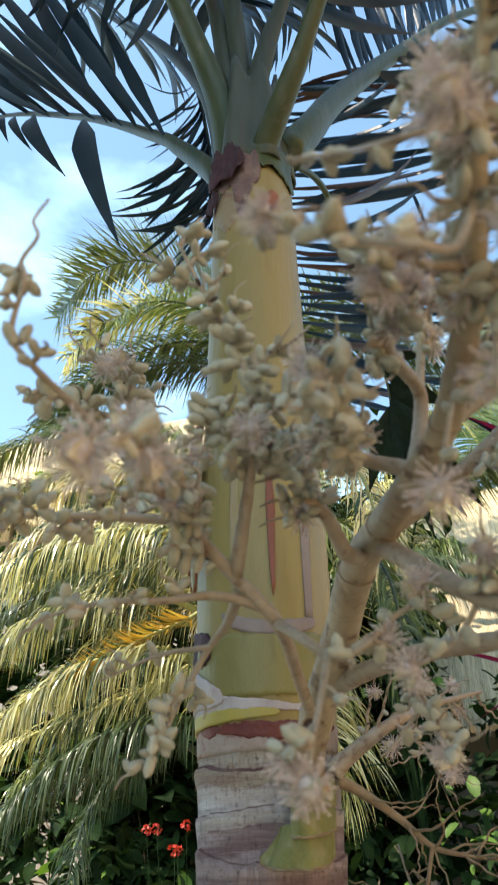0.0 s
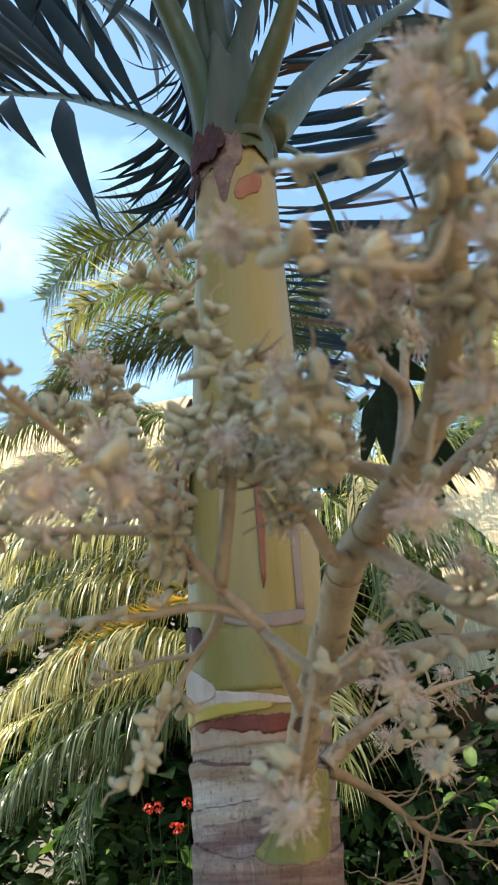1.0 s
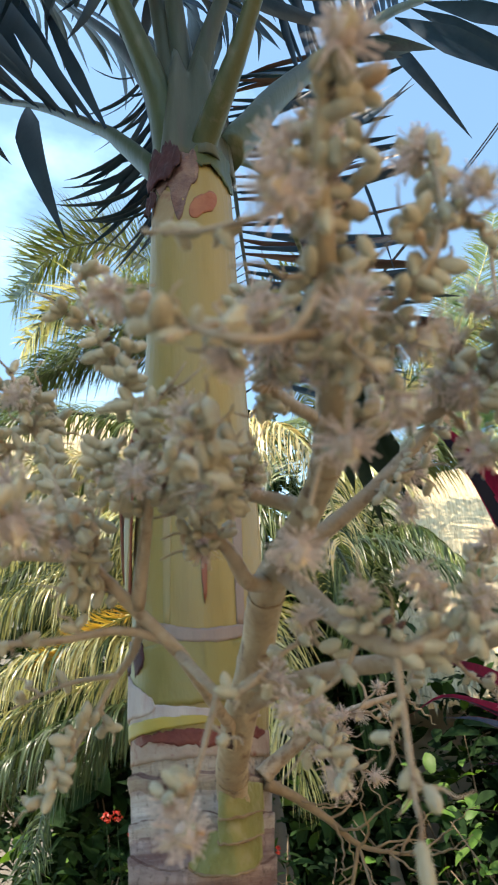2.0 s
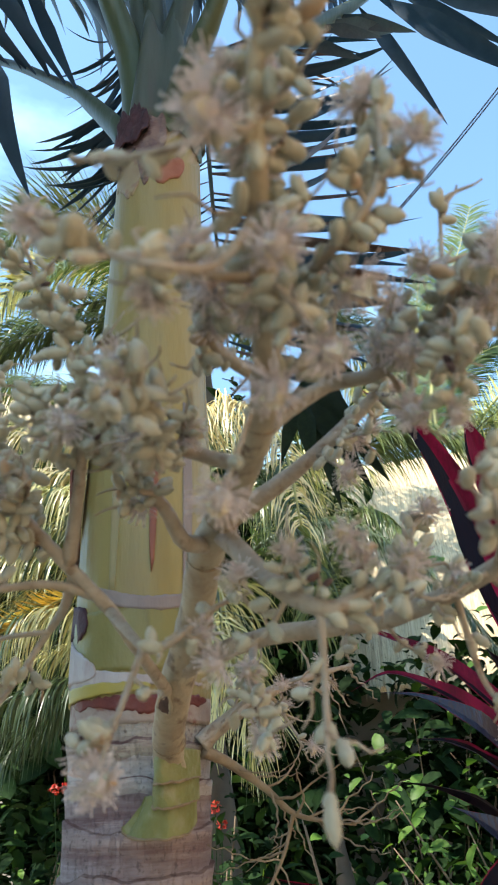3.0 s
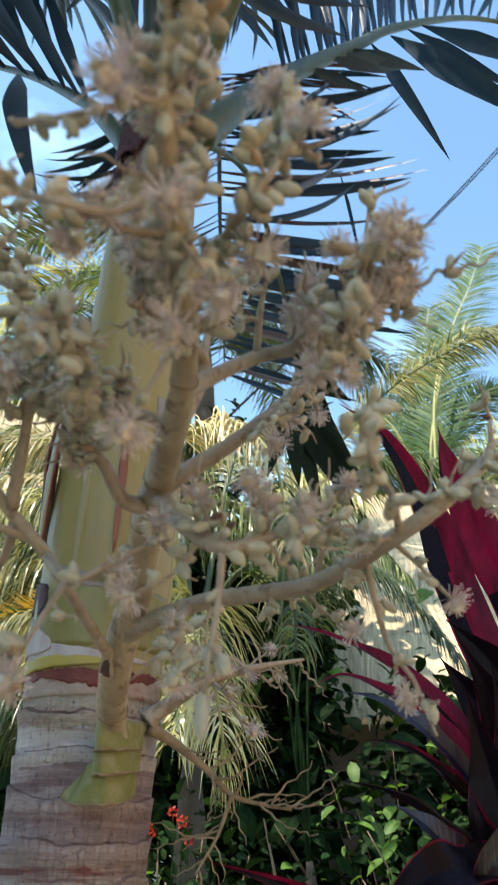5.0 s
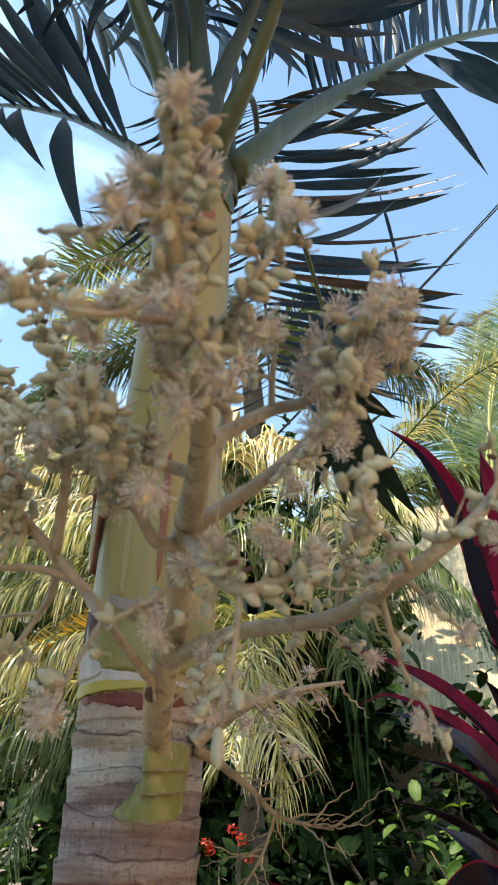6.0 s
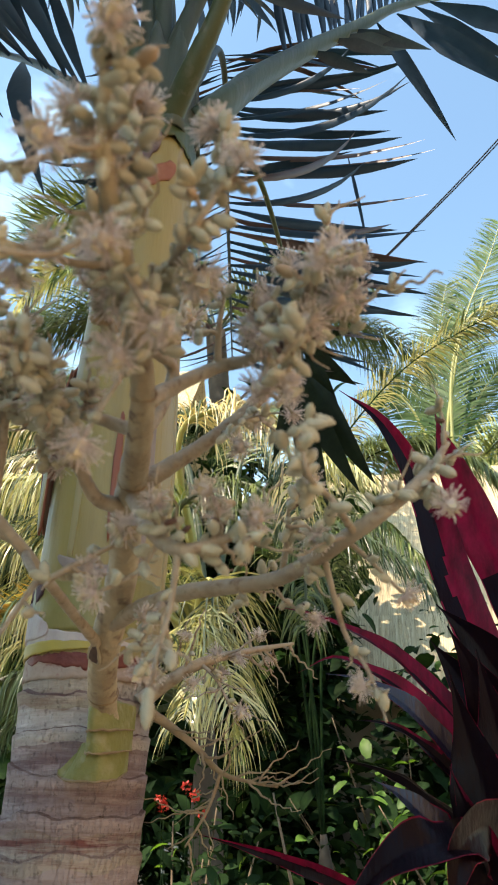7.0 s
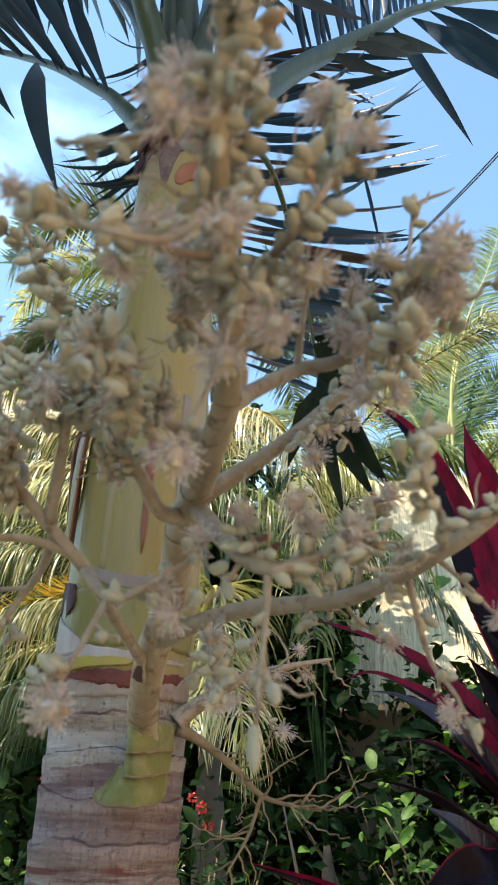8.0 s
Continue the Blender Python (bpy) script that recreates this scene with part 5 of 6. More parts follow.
right_palm = coco_palm((1.67, 10.32, 0), (1.37, 9.5, 5.76), "coconut palm with feathery sunlit fronds behind the thatched roof",
          [(-60, 30, 3.0, Dk, 0.7, 0.8), (60, 35, 3.0, Gn, 0.7, 0.5), (150, 20, 2.6, Gn, 0.7, 0.9), (-110, 35, 2.8, Gn, 0.7, 0.8), (110, 10, 2.8, Gn, 0.7, 0.9)])
for k, (leaf, wide, pairs, length, hang, start, nodes) in enumerate((
        (M_COCOFAR, 0.024, 190, 0.8, 0.45, 0.1, ((1.15, 9.43, 5.9), (1.22, 9.28, 6.66), (1.37, 9.28, 7.38), (1.56, 9.28, 8.12), (1.8, 9.28, 8.85), (2.17, 9.28, 9.63), (2.52, 9.28, 10.52))),
        (M_COCOFAR, 0.024, 110, 0.7, 0.35, 0.1, ((1.15, 9.43, 5.98), (1.1, 9.58, 6.8), (1.16, 9.58, 7.53), (1.25, 9.58, 8.27), (1.37, 9.58, 8.96), (1.52, 9.58, 9.55))),
        (M_COCOFAR, 0.024, 120, 0.72, 0.5, 0.1, ((1.15, 9.43, 5.83), (1.44, 9.58, 6.65), (1.74, 9.58, 7.23), (2.11, 9.58, 7.69), (2.49, 9.58, 7.84))),
        (M_COCOFAR, 0.024, 110, 0.7, 0.6, 0.1, ((1.15, 9.43, 5.83), (0.92, 9.58, 6.65), (0.7, 9.58, 7.23), (0.4, 9.58, 7.54), (0.1, 9.58, 7.47))),
        (M_COCOYELLOWLIT, 0.018, 60, 0.42, 0.8, 0.55, ((1.22, 8.98, 6.13), (1.32, 8.98, 7.23), (1.52, 8.98, 8.02), (1.79, 8.98, 8.45), (2.11, 8.98, 8.56), (2.41, 8.98, 8.5), (2.62, 8.98, 8.23))),
        (M_COCOLIME, 0.019, 95, 0.5, 0.4, 0.1, ((1.27, 8.98, 5.73), (1.59, 8.98, 5.98), (1.93, 8.98, 6.37), (2.35, 8.98, 6.78), (2.77, 8.98, 7.19), (3.22, 8.98, 7.62), (3.83, 8.98, 8.06))),
        (M_COCOLIME, 0.024, 70, 0.4, 0.3, 0.1, ((1.18, 8.68, 5.43), (1.74, 8.68, 5.7), (2.2, 8.68, 6.08), (2.71, 8.68, 6.52), (3.25, 8.68, 6.87))))):
    coco_frond([Vector(n) - Vector((1.67, 10.32, 0)) for n in nodes], pairs, length, hang, 91 + k, right_palm, leaf, wide, 0.028, start, ("tall feathery blue-green frond", "feathery green frond", "feathery green frond", "dark feathery frond", "arching sunlit yellow frond", "sunlit yellow-green frond", "pale dry frond like a comb")[k], 0.03, (1.0, -0.25, -0.25))

young = thing("coconut_palm", "young coconut palm with long sunlit fronds hanging to the ground", "palm", (-0.75, 3.2, 0))
v, f = tube(spline([(0, 0, 0), (0.03, 0, 1.0), (0.0, 0, 2.1)], 20), [0.15, 0.12, 0.10, 0.07, 0.02], 12, 0.10, 5)
part("trunk", mesh_of("trunk", v, f, M_COCOBARK), young)
YOUNG = (
    (Gn, 0.65, 1.3, ((-0.75, 3.2, 2.4), (-0.98, 3.3, 3.5), (-1.43, 3.3, 3.99), (-2.03, 3.2, 4.18), (-2.62, 3.1, 4.09), (-3.15, 3.0, 3.77))),
    (Dr, 0.60, 1.3, ((-0.75, 3.2, 2.3), (-0.87, 3.0, 3.06), (-1.15, 2.9, 3.41), (-1.47, 2.8, 3.52), (-1.89, 2.7, 3.47), (-2.37, 2.6, 3.17))),
    (Y, 0.60, 1.4, ((-0.75, 3.3, 2.3), (-0.95, 3.2, 3.0), (-1.3, 3.1, 3.2), (-1.8, 3.0, 3.2), (-2.4, 2.9, 2.9))),
    (Y, 0.60, 1.6, ((-0.75, 3.2, 2.2), (-0.77, 2.6, 2.60), (-1.09, 2.5, 2.80), (-1.46, 2.4, 2.72), (-1.85, 2.3, 2.48), (-2.09, 2.2, 2.22))),
    (Dr, 0.55, 1.6, ((-0.75, 3.2, 2.2), (-0.85, 2.8, 2.5), (-1.2, 2.7, 2.62), (-1.6, 2.6, 2.45), (-2.0, 2.5, 2.1))),
    (Y, 0.55, 1.6, ((-0.75, 3.2, 2.0), (-0.78, 2.6, 2.15), (-0.99, 2.5, 2.25), (-1.22, 2.4, 2.18), (-1.77, 2.3, 2.0), (-2.0, 2.2, 1.83))),
    (Dk, 0.50, 1.6, ((-0.75, 3.2, 1.9), (-0.78, 2.6, 1.96), (-1.06, 2.5, 2.03), (-1.28, 2.4, 1.92), (-1.44, 2.3, 1.70), (-1.47, 2.2, 1.42))),
    (Dr, 0.38, 2.4, ((-0.75, 3.2, 2.4), (-0.73, 2.4, 3.10), (-0.45, 2.3, 3.24), (-0.29, 2.2, 3.16), (-0.13, 2.1, 2.89), (-0.07, 2.0, 2.48))),
    (Gn, 0.38, 2.4, ((-0.75, 3.2, 2.3), (-0.73, 2.4, 2.69), (-0.46, 2.3, 2.82), (-0.26, 2.2, 2.73), (-0.08, 2.1, 2.44), (-0.05, 2.0, 2.07))),
    (Y, 0.40, 1.5, ((-0.75, 3.2, 2.0), (-0.66, 2.0, 1.96), (-0.49, 2.0, 2.11), (-0.38, 1.95, 2.03), (-0.31, 1.9, 1.84), (-0.29, 1.9, 1.65))),
    (Y, 0.40, 1.5, ((-0.75, 3.2, 2.1), (-0.53, 2.2, 2.18), (-0.44, 2.0, 2.28), (-0.40, 2.0, 2.19), (-0.45, 1.95, 1.95), (-0.48, 1.9, 1.75))),
    (Dk, 0.6, 1.4, ((-0.75, 3.2, 2.2), (-0.5, 3.0, 2.7), (0.0, 2.9, 2.8), (0.4, 2.8, 2.5), (0.7, 2.7, 2.0))),
    (Y, 0.6, 3.0, ((-0.75, 3.2, 2.2), (-0.9, 2.5, 2.75), (-1.2, 2.3, 2.9), (-1.6, 2.15, 2.85), (-2.0, 2.0, 2.6))),
    (Dr, 0.6, 3.0, ((-0.75, 3.2, 2.2), (-0.95, 2.7, 2.9), (-1.35, 2.5, 3.1), (-1.8, 2.4, 3.05), (-2.3, 2.3, 2.75))),
    (Y, 0.55, 3.0, ((-0.75, 3.2, 2.0), (-0.9, 2.4, 2.2), (-1.15, 2.2, 2.3), (-1.5, 2.1, 2.2), (-1.85, 2.0, 1.95))),
    (Dk, 0.5, 3.0, ((-0.75, 3.2, 1.9), (-0.95, 2.4, 2.0), (-1.2, 2.2, 2.0), (-1.5, 2.1, 1.85), (-1.75, 2.0, 1.6))),
    (Dk, 0.9, 1.6, ((-0.75, 3.2, 2.4), (-1.2, 3.8, 3.9), (-1.65, 3.9, 4.08), (-2.3, 3.9, 4.0), (-3.0, 3.9, 3.75))),
    (Dk, 0.9, 1.6, ((-0.75, 3.2, 2.4), (-1.1, 3.7, 3.4), (-1.5, 3.8, 3.66), (-2.25, 3.8, 3.55), (-2.95, 3.8, 3.25))),
    (Y, 0.3, 1.2, ((-0.75, 3.2, 2.0), (-1.0, 2.75, 2.62), (-1.377, 2.55, 2.668), (-1.491, 2.55, 2.537), (-1.600, 2.55, 2.381), (-1.704, 2.55, 2.217), (-1.772, 2.55, 2.030))),
    (Gn, 0.6, 1.3, ((-0.75, 3.2, 2.3), (-0.7, 3.7, 3.6), (-0.6, 4.0, 4.2), (-0.4, 4.4, 4.3), (-0.1, 4.8, 4.0))))
fronds_on(young, (-0.75, 3.2, 0), [(m, l * (0.66 if l > 0.4 else 1.0), h, n) for m, l, h, n in YOUNG], 0.24)
# a second tier of fronds, set lower and further back
fronds_on(young, (-0.75, 3.2, 0), [((Y, Gn, Dk)[k % 3], l * 0.66, h, [n[0]] + [(x - (0.06 if n[2][2] > 2.4 else 0.22), y + 0.16, z - 0.27) for x, y, z in n[1:]]) for k, (m, l, h, n) in enumerate(YOUNG) if l > 0.4 and n[-1][0] < -0.3 and (n[2][2] > 2.4 or n[-1][0] < -1.9)], 0.42)
coco_frond([Vector(n) - Vector((-0.75, 3.2, 0)) for n in ((-0.75, 3.2, 2.0), (-0.72, 2.3, 2.40), (-0.861, 2.15, 2.417), (-0.97, 2.15, 2.386), (-1.179, 2.15, 2.325), (-1.385, 2.15, 2.232), (-1.479, 2.15, 2.19))], 130, 0.17, -0.35, 77, young, M_COCODYING, 0.008, 0.012, 0.45, "dying frond with orange-brown leaflets")

middle_palm = thing("coconut_palm", "low coconut palm with an arching pale green frond", "palm", (-0.25, 4.1, 0))
v, f = tube(spline([(0, 0, 0), (0.03, 0, 0.6), (0.0, 0, 1.35)], 20), [0.15, 0.12, 0.10, 0.07, 0.02], 12, 0.10, 6)
part("trunk", mesh_of("trunk", v, f, M_COCOBARK), middle_palm)
fronds_on(middle_palm, (-0.25, 4.1, 0), (
    (Y, 0.38, 0.8, ((-0.25, 4.1, 1.3), (-0.3, 4.1, 2.2), (-0.333, 4.0, 3.37), (0.042, 3.9, 3.90), (0.456, 3.8, 4.30), (0.846, 3.7, 4.49), (1.127, 3.6, 4.54), (1.285, 3.5, 4.40))),
    (Gn, 0.5, 1.2, ((-0.25, 4.1, 1.3), (-0.3, 4.1, 2.2), (0.0, 4.0, 3.5), (0.4, 3.9, 3.75), (0.8, 3.8, 3.6), (1.1, 3.7, 3.2))),
    (Gn, 0.5, 1.2, ((-0.25, 4.1, 1.3), (-0.3, 4.1, 2.2), (-0.6, 4.1, 3.8), (-1.0, 4.1, 4.2), (-1.5, 4.1, 4.2), (-2.0, 4.1, 3.8))),
    (Gn, 0.39, 2.6, ((-0.25, 4.1, 1.3), (-0.2, 3.9, 2.4), (-0.05, 3.7, 3.0), (0.2, 3.6, 3.1), (0.45, 3.5, 2.8))),
    (Y, 0.39, 2.6, ((-0.25, 4.1, 1.3), (-0.35, 3.8, 2.6), (-0.3, 3.6, 3.3), (-0.1, 3.5, 3.5), (0.2, 3.4, 3.3)))), 0.3, 0.010, M_SHRUBSHADE)


# ---- shrubs ----
def shrub(name, at, size, count, leaf_len, leaf_mat, seed, label, stems=9, lit=0.05):
    """Leafy shrub: branching stems and a cloud of single leaves round their tips."""
    rng = random.Random(seed)
    ob = thing(name, label, "shrub", at)
    pieces, tips = [], []
    for i in range(stems):
        a = rng.uniform(0, 6.28)
        e = Vector((math.cos(a) * size[0] * rng.uniform(0.3, 1), math.sin(a) * size[1] * rng.uniform(0.3, 1), size[2] * rng.uniform(0.55, 1)))
        pts = spline([(0.1 * math.cos(a), 0.1 * math.sin(a), 0), e * 0.5 + Vector((0, 0, 0.15)), e], 8)
        pieces.append(tube(pts, [0.012, 0.008, 0.003], 5, 0.05, i))
        tips += pts[2:]
    part("branchwork", mesh_of("branchwork", *joined(pieces), M_TWIG), ob)
    v0, f0 = blade(1.0, 0.55, 0.7, 0.25, 4, 0.9, 0.4)
    verts, faces = [], []
    for i in range(count):
        c = rng.choice(tips) + Vector((rng.gauss(0, size[0] * 0.16), rng.gauss(0, size[1] * 0.16), rng.gauss(0, size[2] * 0.10)))
        c.z = max(0.03, c.z)
        L = leaf_len * rng.choice((0.45, 0.6, 0.8, 1.0, 1.5)) * rng.uniform(0.85, 1.15)
        m = axes(c, (rng.uniform(-1, 1), rng.uniform(-1, 1), rng.uniform(-0.6, 0.5)), (rng.uniform(-0.6, 0.6), rng.uniform(-0.8, 0.4), 1))
        o = len(verts)
        verts += [m @ (p * L) for p in v0]
        faces += [tuple(q + o for q in g) for g in f0]
    # scattered leaves in the lit copy imitate specks of sun
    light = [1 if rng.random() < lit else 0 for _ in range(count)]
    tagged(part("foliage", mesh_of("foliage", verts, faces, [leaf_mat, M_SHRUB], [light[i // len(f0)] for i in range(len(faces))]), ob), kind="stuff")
    return ob


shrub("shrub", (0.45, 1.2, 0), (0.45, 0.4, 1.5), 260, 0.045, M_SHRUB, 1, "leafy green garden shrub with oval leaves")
shrub("shrub", (0.15, 1.5, 0), (0.5, 0.35, 1.52), 230, 0.045, M_SHRUBSHADE, 2, "shaded dark green garden shrub")
shrub("shrub", (0.95, 1.5, 0), (0.6, 0.4, 1.68), 480, 0.055, M_SHRUBSHADE, 3, "shaded green garden shrub with small oval leaves")
shrub("shrub", (-0.55, 2.2, 0), (0.5, 0.4, 1.55), 1500, 0.06, M_SHRUBSHADE, 4, "shaded dark green garden shrub")
shrub("shrub", (-1.5, 2.4, 0), (0.7, 0.5, 1.45), 2000, 0.06, M_SHRUBSHADE, 5, "shaded dark green garden shrub")
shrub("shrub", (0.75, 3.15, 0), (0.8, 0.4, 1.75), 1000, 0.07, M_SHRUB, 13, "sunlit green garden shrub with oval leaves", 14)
# hedges fill the gaps; the shade among them is in the leaf colour
shrub("hedge", (-2.0, 4.6, 0), (1.6, 0.6, 3.9), 8000, 0.17, M_SHRUBSHADE, 6, "tall hedge behind the palms, shade put into its colour", 24)
shrub("hedge", (1.5, 4.8, 0), (1.6, 0.4, 2.5), 6000, 0.14, M_SHRUBSHADE, 7, "tall hedge below the thatched roof, shade put into its colour", 24)
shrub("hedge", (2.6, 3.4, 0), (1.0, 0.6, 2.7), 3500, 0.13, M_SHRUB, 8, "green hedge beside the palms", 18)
shrub("hedge", (-0.65, 5.0, 0), (0.7, 0.4, 4.5), 7500, 0.15, M_SHRUBSHADE, 14, "tall hedge behind the palms, shade put into its colour", 20)
shrub("hedge", (0.3, 4.4, 0), (0.9, 0.4, 2.1), 900, 0.15, M_SHRUBSHADE, 15, "hedge in front of the thatched house, shade put into its colour", 20)
shrub("hedge", (-4.6, 5.2, 0), (1.6, 0.6, 4.0), 5000, 0.22, M_SHRUBSHADE, 9, "tall hedge behind the palms, shade put into its colour", 20)


def ixora(at, seed, label, heads):
    """A few stems carrying small round heads of red four-petalled flowers."""
    rng = random.Random(seed)
    ob = thing("red_flower_bush", label, "flowering shrub", (at[0], at[1], 0))
    pv0, pf0 = blade(0.0125, 0.009, 0.5, 0.2, 3, 0.9, 0.5)
    for h in range(heads):
        top = Vector((rng.uniform(-0.11, 0.11), rng.uniform(-0.08, 0.08), at[2] + rng.uniform(-0.07, 0.07)))
        v, f = tube(spline([(0.02 * h, 0, 0), top * 0.6 + Vector((0.03, 0, 0)), top], 10), [0.003, 0.0018, 0.0012], 5)
        st = part("stem", mesh_of("stem", v, f, M_SHRUBSHADE), ob)
        verts, faces = [], []
        for k in range(26):
            d = Vector((rng.gauss(0, 1), rng.gauss(0, 1), rng.gauss(0.3, 1))).normalized()
            m = axes(top + d * 0.013, d + Vector((rng.uniform(-1, 1), rng.uniform(-1, 1), rng.uniform(-1, 1))), d)
            o = len(verts)
            verts += [m @ p for p in pv0]
            faces += [tuple(q + o for q in g) for g in pf0]
        part("flower_head", mesh_of("flower_head", verts, faces, M_ORANGE), st, label="round head of small red flowers")
    return ob


ixora((-0.95, 2.0, 1.565), 1, "bush with small orange-red flower heads", 7)
ixora((-0.55, 2.0, 1.52), 2, "bush with small orange-red flower heads", 5)


# ---- the red ti plant ----
def ti_leaf(parent, nodes, width, face, seed, mag=0.0, edge=0.05, broad=0.62):
    """A strap leaf along nodes from its tip to its base, turned to face, with a crimson margin; mag is the share of the blade that is crimson."""
    rng = random.Random(seed)
    n = 26
    pts = spline([Vector(p) - TB for p in nodes], n)
    cols = (-1.0, -1.0 + edge, -0.8, -0.6, -0.4, -0.2, -0.05, 0.05, 0.2, 0.4, 0.6, 0.8, 1.0 - edge, 1.0)
    m = len(cols)
    verts, faces, slots = [], [], []
    for i, p in enumerate(pts):
        u = i / (n - 1)
        w = width * 0.5 * (max(0.02, math.sin(min(1.0, u / broad) * math.pi / 2) ** 1.5) if u < broad else 1 - 0.62 * ((u - broad) / (1 - broad)) ** 1.3)
        d = (pts[min(i + 1, n - 1)] - pts[max(i - 1, 0)]).normalized()
        nrm = Vector(face) - d * Vector(face).dot(d)
        nrm = nrm.normalized() if nrm.length > 0.05 else d.orthogonal().normalized()
        side = d.cross(nrm)
        wave = 0.10 * w * noise.noise((u * 7, seed, 0))
        for k, c in enumerate(cols):
            crimp = 0.12 * w * math.sin(u * 23 + seed + 2 * c) * abs(c) ** 2
            verts.append(p + side * (w * c * (1 + 0.05 * noise.noise((u * 9, seed, c)))) - nrm * (0.32 * w * (1 - abs(c)) - wave - crimp - 0.012 * w * (-1) ** k))
    for i in range(n - 1):
        thinner = noise.noise((i * 0.45, seed * 1.7, 0))
        for k in range(m - 1):
            q = i * m + k
            faces.append((q, q + 1, q + m + 1, q + m))
            c = (cols[k] + cols[k + 1]) / 2
            rim = k in (0, m - 2) and thinner > -0.28
            flush = mag > 0 and i < n * (0.55 if mag == 1.0 else 1.0) and (1 - c) / 2 + 0.25 * noise.noise((i * 0.22, c * 1.5, seed)) > 1.0 - mag
            slots.append(1 if rim or flush else 0)
    # plain lying leaves take the copy with painted sky sheen
    part("leaf", mesh_of("leaf", verts, faces, [M_TISKYSHEEN if mag == 0 and face == LYING else M_TI, M_TIPINK], slots), parent, label="glossy crimson strap leaf" if mag > 0.6 else "glossy dark purple strap leaf with a thin magenta edge")


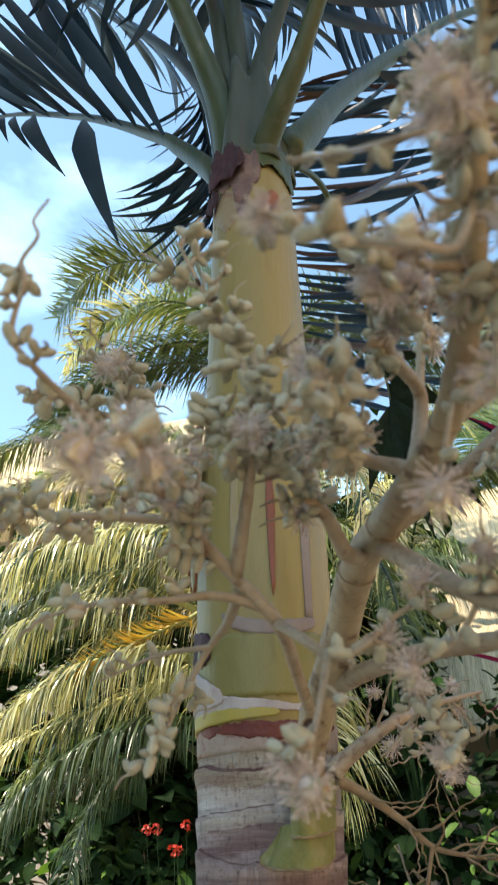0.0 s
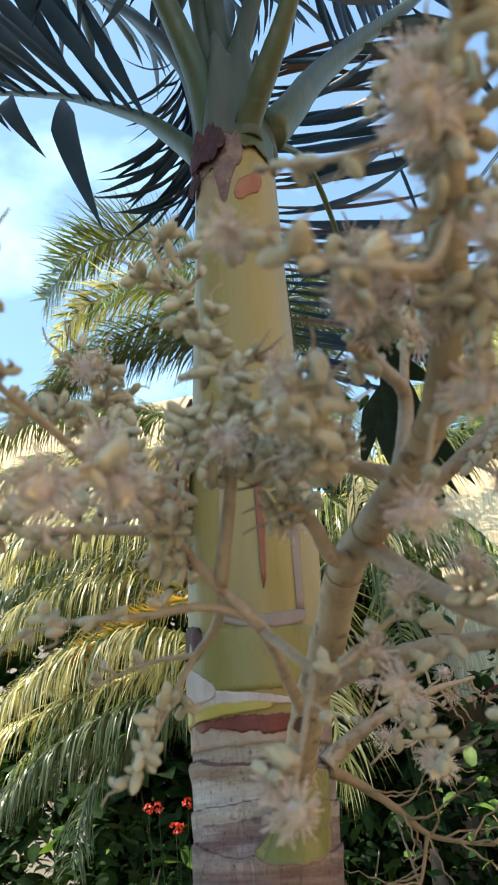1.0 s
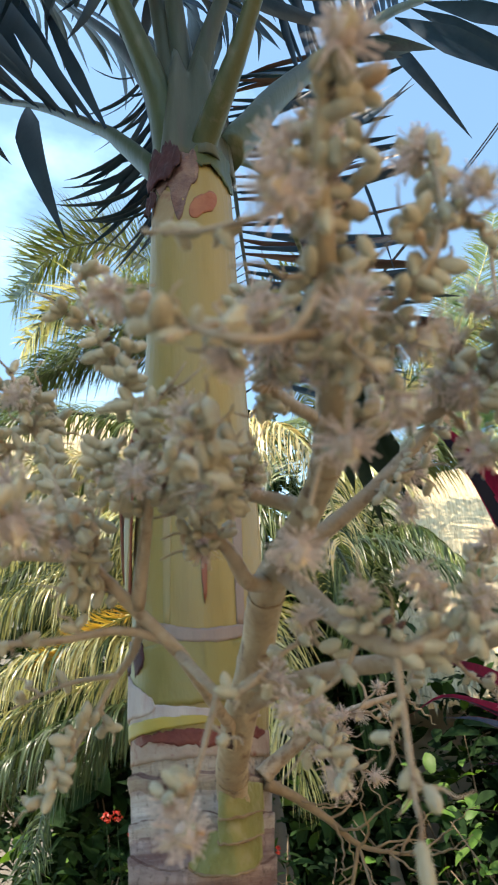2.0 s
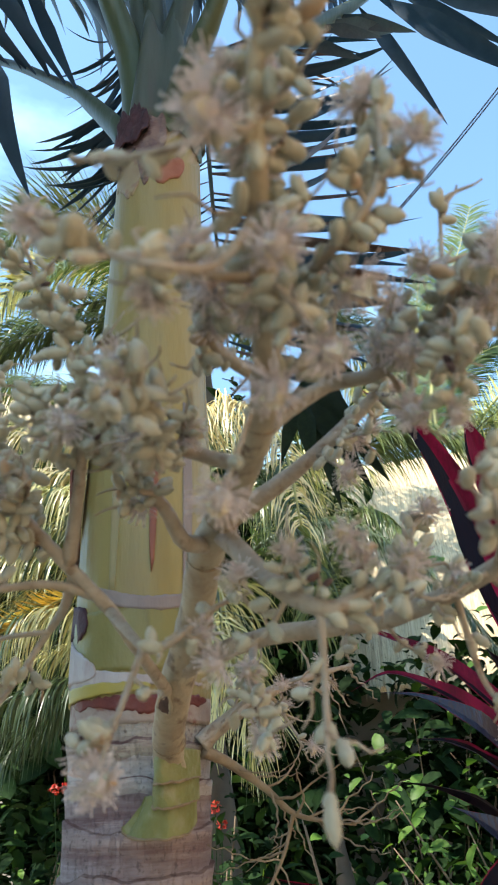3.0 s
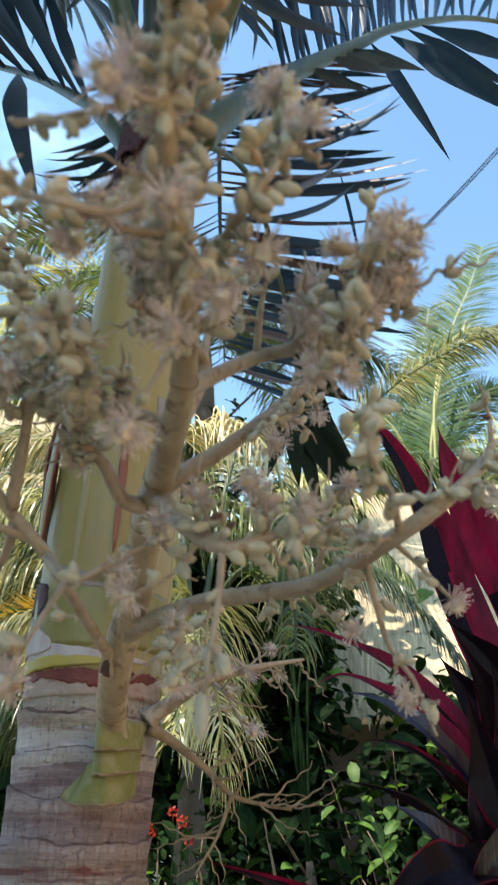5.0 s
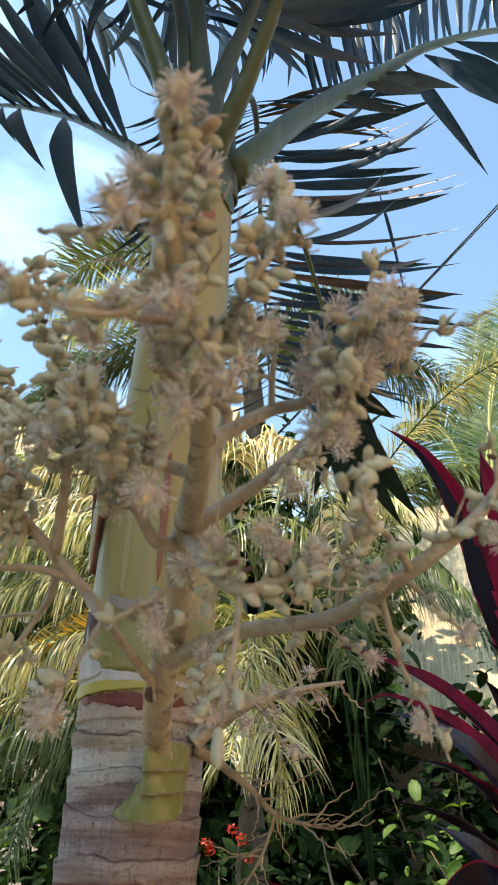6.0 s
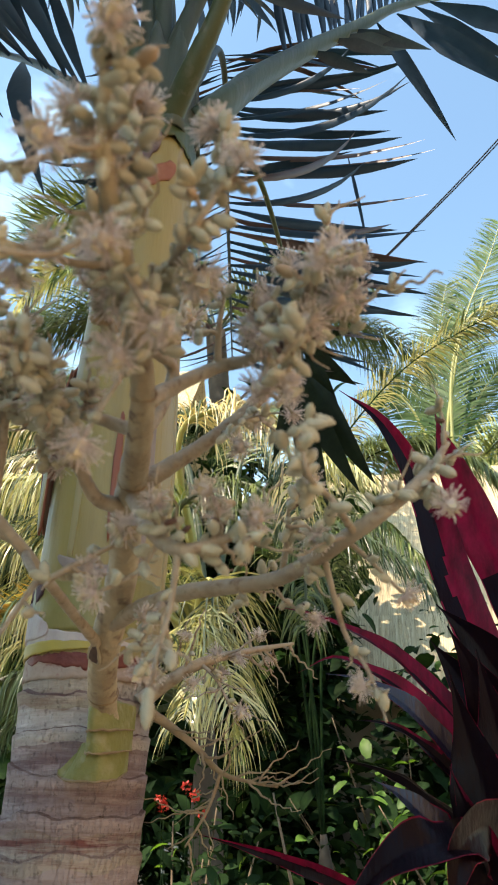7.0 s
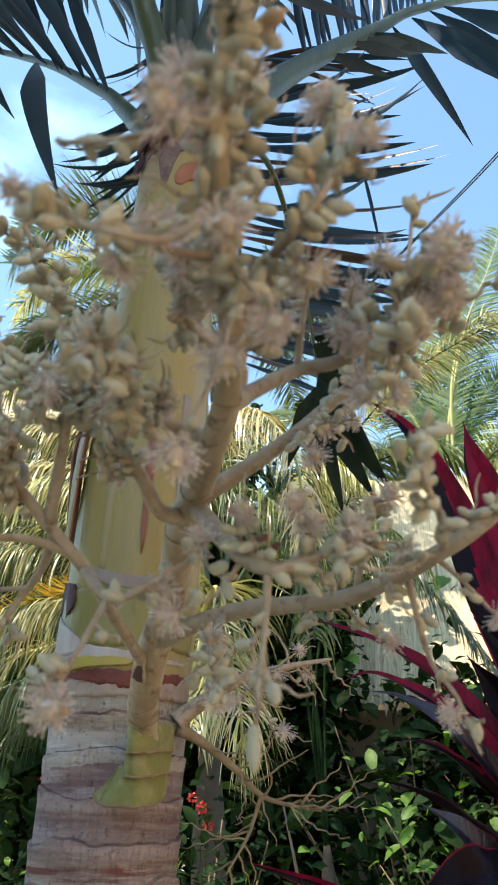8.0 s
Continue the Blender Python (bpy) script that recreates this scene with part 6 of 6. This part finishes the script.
TB = Vector((0.47, 0.22, 0))
ti = thing("ti_plant", "ti plant with glossy dark purple and magenta strap leaves", "ornamental plant", TB)
v, f = tube(spline([(0, 0, 0), (0.02, 0.02, 0.7), (0.0, 0.0, 1.50)], 24), [0.016, 0.014, 0.012], 10, 0.06, 2)
part("stem", mesh_of("stem", v, f, M_TWIG), ti, label="ringed brown stem")
UPRIGHT, LYING, LOW = (-0.35, -0.9, 0.1), (-0.1, -0.62, 0.78), (-0.15, -0.9, -0.25)
HEART = (0.465, 0.22, 1.46)
LEAVES = (  # nodes from the tip to the base, width, facing, crimson share, margin
    (((0.226, 0.40, 2.14), (0.298, 0.36, 2.046), (0.354, 0.36, 1.91), (0.377, 0.34, 1.783), (0.420, 0.28, 1.60), HEART), 0.062, UPRIGHT, 0.58, 0.08),
    (((0.383, 0.36, 2.055), (0.391, 0.36, 1.993), (0.410, 0.36, 1.912), (0.430, 0.34, 1.82), (0.446, 0.32, 1.745), (0.462, 0.27, 1.62), HEART), 0.066, (-0.5, -0.85, 0.05), 1.0, 0.06),
    (((0.440, 0.30, 1.792), (0.455, 0.30, 1.740), (0.462, 0.29, 1.69), (0.470, 0.27, 1.606), HEART), 0.045, UPRIGHT, 0.8, 0.10),
    (((0.345, 0.20, 1.70), (0.385, 0.20, 1.655), (0.414, 0.20, 1.60), (0.445, 0.2, 1.532), HEART), 0.080, LOW, 0.0, 0.03),
    (((0.352, 0.14, 1.66), (0.380, 0.15, 1.60), (0.408, 0.17, 1.545), (0.44, 0.2, 1.49), HEART), 0.085, (-0.3, -0.9, -0.3), 0.0, 0.03),
    (((0.125, 0.25, 1.719), (0.178, 0.25, 1.708), (0.241, 0.25, 1.683), (0.288, 0.25, 1.655), (0.335, 0.24, 1.608), (0.400, 0.23, 1.52), HEART), 0.026, LYING, 0.75, 0.10),
    (((0.172, 0.2, 1.622), (0.217, 0.2, 1.640), (0.268, 0.2, 1.622), (0.307, 0.2, 1.597), (0.342, 0.2, 1.561), (0.395, 0.21, 1.49), HEART), 0.028, LYING, 0.55, 0.10),
    (((0.211, 0.15, 1.612), (0.250, 0.15, 1.606), (0.288, 0.15, 1.588), (0.320, 0.15, 1.562), (0.350, 0.17, 1.525), (0.40, 0.20, 1.46), HEART), 0.034, LYING, 0.0, 0.05),
    (((0.235, 0.18, 1.565), (0.277, 0.18, 1.560), (0.318, 0.19, 1.538), (0.385, 0.2, 1.48), HEART), 0.026, (0.0, -0.5, 0.8), 0.15, 0.08),
    (((0.207, 0.2, 1.525), (0.247, 0.2, 1.518), (0.288, 0.2, 1.503), (0.321, 0.2, 1.479), (0.39, 0.2, 1.44), HEART), 0.026, (0.0, -0.4, -0.9), 0.0, 0.05),
    (((0.259, 0.1, 1.500), (0.289, 0.1, 1.486), (0.315, 0.1, 1.467), (0.345, 0.12, 1.44), (0.40, 0.17, 1.42), (0.46, 0.22, 1.43)), 0.044, LYING, 0.0, 0.05),
    (((0.073, 0.1, 1.449), (0.123, 0.1, 1.438), (0.165, 0.1, 1.427), (0.212, 0.1, 1.413), (0.30, 0.13, 1.38), (0.46, 0.22, 1.36)), 0.017, (0, -0.8, -0.3), 0.45, 0.10),
    (((0.225, -0.03, 1.375), (0.250, -0.02, 1.412), (0.282, -0.02, 1.440), (0.319, 0.0, 1.452), (0.358, 0.06, 1.445), (0.41, 0.14, 1.41), (0.46, 0.22, 1.40)), 0.050, (-0.35, -0.85, 0.3), 0.0, 0.05),
    (((0.318, -0.01, 1.37), (0.329, 0.0, 1.421), (0.345, 0.01, 1.450), (0.375, 0.06, 1.458), (0.42, 0.14, 1.43), (0.46, 0.22, 1.42)), 0.050, (0.3, -0.9, -0.2), 0.0, 0.05),
    (((0.345, 0.09, 1.605), (0.356, 0.1, 1.547), (0.364, 0.1, 1.501), (0.375, 0.1, 1.456), (0.41, 0.15, 1.41), (0.46, 0.22, 1.40)), 0.075, LOW, 0.0, 0.04),
    (((0.378, 0.12, 1.63), (0.390, 0.13, 1.55), (0.396, 0.13, 1.474), (0.42, 0.17, 1.42), (0.46, 0.22, 1.41)), 0.090, LOW, 0.0, 0.03),
    (((0.335, 0.24, 1.665), (0.365, 0.24, 1.62), (0.40, 0.23, 1.555), HEART), 0.05, LOW, 0.0, 0.04),
    (((0.335, 0.06, 1.51), (0.350, 0.06, 1.46), (0.37, 0.08, 1.40), (0.42, 0.15, 1.36), (0.46, 0.22, 1.36)), 0.06, LOW, 0.2, 0.05),
    (((0.571, 0.40, 1.99), (0.55, 0.36, 1.85), (0.51, 0.30, 1.65), HEART), 0.09, UPRIGHT, 0.2, 0.05), (((0.60, 0.30, 1.85), (0.56, 0.28, 1.72), (0.51, 0.25, 1.58), HEART), 0.09, UPRIGHT, 0.1, 0.05),
    (((0.75, 0.25, 1.70), (0.67, 0.24, 1.76), (0.56, 0.23, 1.62), HEART), 0.08, LYING, 0.1, 0.06), (((0.78, 0.05, 1.50), (0.68, 0.10, 1.60), (0.56, 0.17, 1.52), HEART), 0.08, LYING, 0.1, 0.06))
for i, (nodes, wide, face, mag, edge) in enumerate(LEAVES):
    ti_leaf(ti, nodes, wide, face, i + 1, mag, edge, 0.42 if mag == 1.0 else 0.62)


# ---- bougainvillea spray, cable ----
bou = thing("bougainvillea", "thin bougainvillea spray with pink bracts", "flowering shrub", (2.1, 3.2, 0))
v, f = tube(spline([(0, 0, 0), (-0.1, 0, 2.2), (-0.4, -0.1, 3.6), (-0.72, -0.2, 4.0)], 30), [0.014, 0.008, 0.004, 0.002], 6)
stem = part("stem", mesh_of("stem", v, f, M_TWIG), bou)
_r = random.Random(5)
_v, _f = blade(0.05, 0.032, 0.4, 0.2, 4, 0.9, 0.4)
_l = mesh_of("leaf", _v, _f, M_SHRUBSHADE)
_b = mesh_of("bract", _v, _f, M_PINK)
for i in range(26):
    u = 0.3 + 0.7 * i / 26
    p = Vector((-0.1 * u, -0.02 * u, 3.2 * u)) + Vector((_r.gauss(0, 0.07), _r.gauss(0, 0.07), _r.gauss(0, 0.05)))
    part("leaf", _l, stem, axes(p, (_r.uniform(-1, 1), _r.uniform(-1, 1), _r.uniform(-0.5, 0.5)), (0, -0.3, 1)))
# one spray of paired leaves that reaches out to the side, with its bracts above
_s = spline([(-0.40, -0.1, 3.6), (-0.53, -0.2, 3.911), (-0.695, -0.2, 3.89), (-0.823, -0.2, 3.86), (-0.939, -0.2, 3.772), (-1.039, -0.2, 3.679)], 40)
spray = part("spray", mesh_of("spray", *tube(_s, [0.003, 0.002, 0.0012], 5), M_TWIG), bou)
for i in range(10, 39, 4):
    d = (_s[i + 1] - _s[i - 1]).normalized()
    for side in (-1, 1):
        if _r.random() < 0.85:
            part("leaf", _l, spray, axes(_s[i], d * 0.5 + Vector((0.25 * d.z * side, -0.3, -0.9 * side)) * 0.8, (0.2 * side, -0.9, 0.3)) @ Matrix.Scale(_r.uniform(0.8, 1.15), 4))
for i in range(8):
    p = Vector((-0.69, -0.2, 4.07)) + Vector((_r.gauss(0, 0.022), _r.gauss(0, 0.02), _r.gauss(0, 0.025)))
    part("bract", _b, spray, axes(p, (_r.uniform(-1, 1), _r.uniform(-1, 1), _r.uniform(-1, 1)), (0, -1, 0.3)), "pink bract")
part("stalk", mesh_of("stalk", *tube(spline([_s[12], _s[12] + Vector((0.02, 0, 0.09)), (-0.69, -0.2, 4.07)], 8), [0.0016, 0.001], 5), M_TWIG), spray)

for _dx in (0.010, 0.036):
    v, f = tube(spline([(-0.6 + _dx * 0.3, 2.95, 3.62), (0.397 + _dx * 0.5, 3.0, 4.68), (1.2 + _dx, 3.0, 5.56), (1.934 + _dx, 3.0, 6.476), (4.5 + _dx, 3.1, 9.9)], 40), [0.005, 0.005], 6)
    tagged(new("cable", mesh_of("cable", v, f, M_WIRE)), "thin black overhead cable against the sky", "cable", "overhead cables")
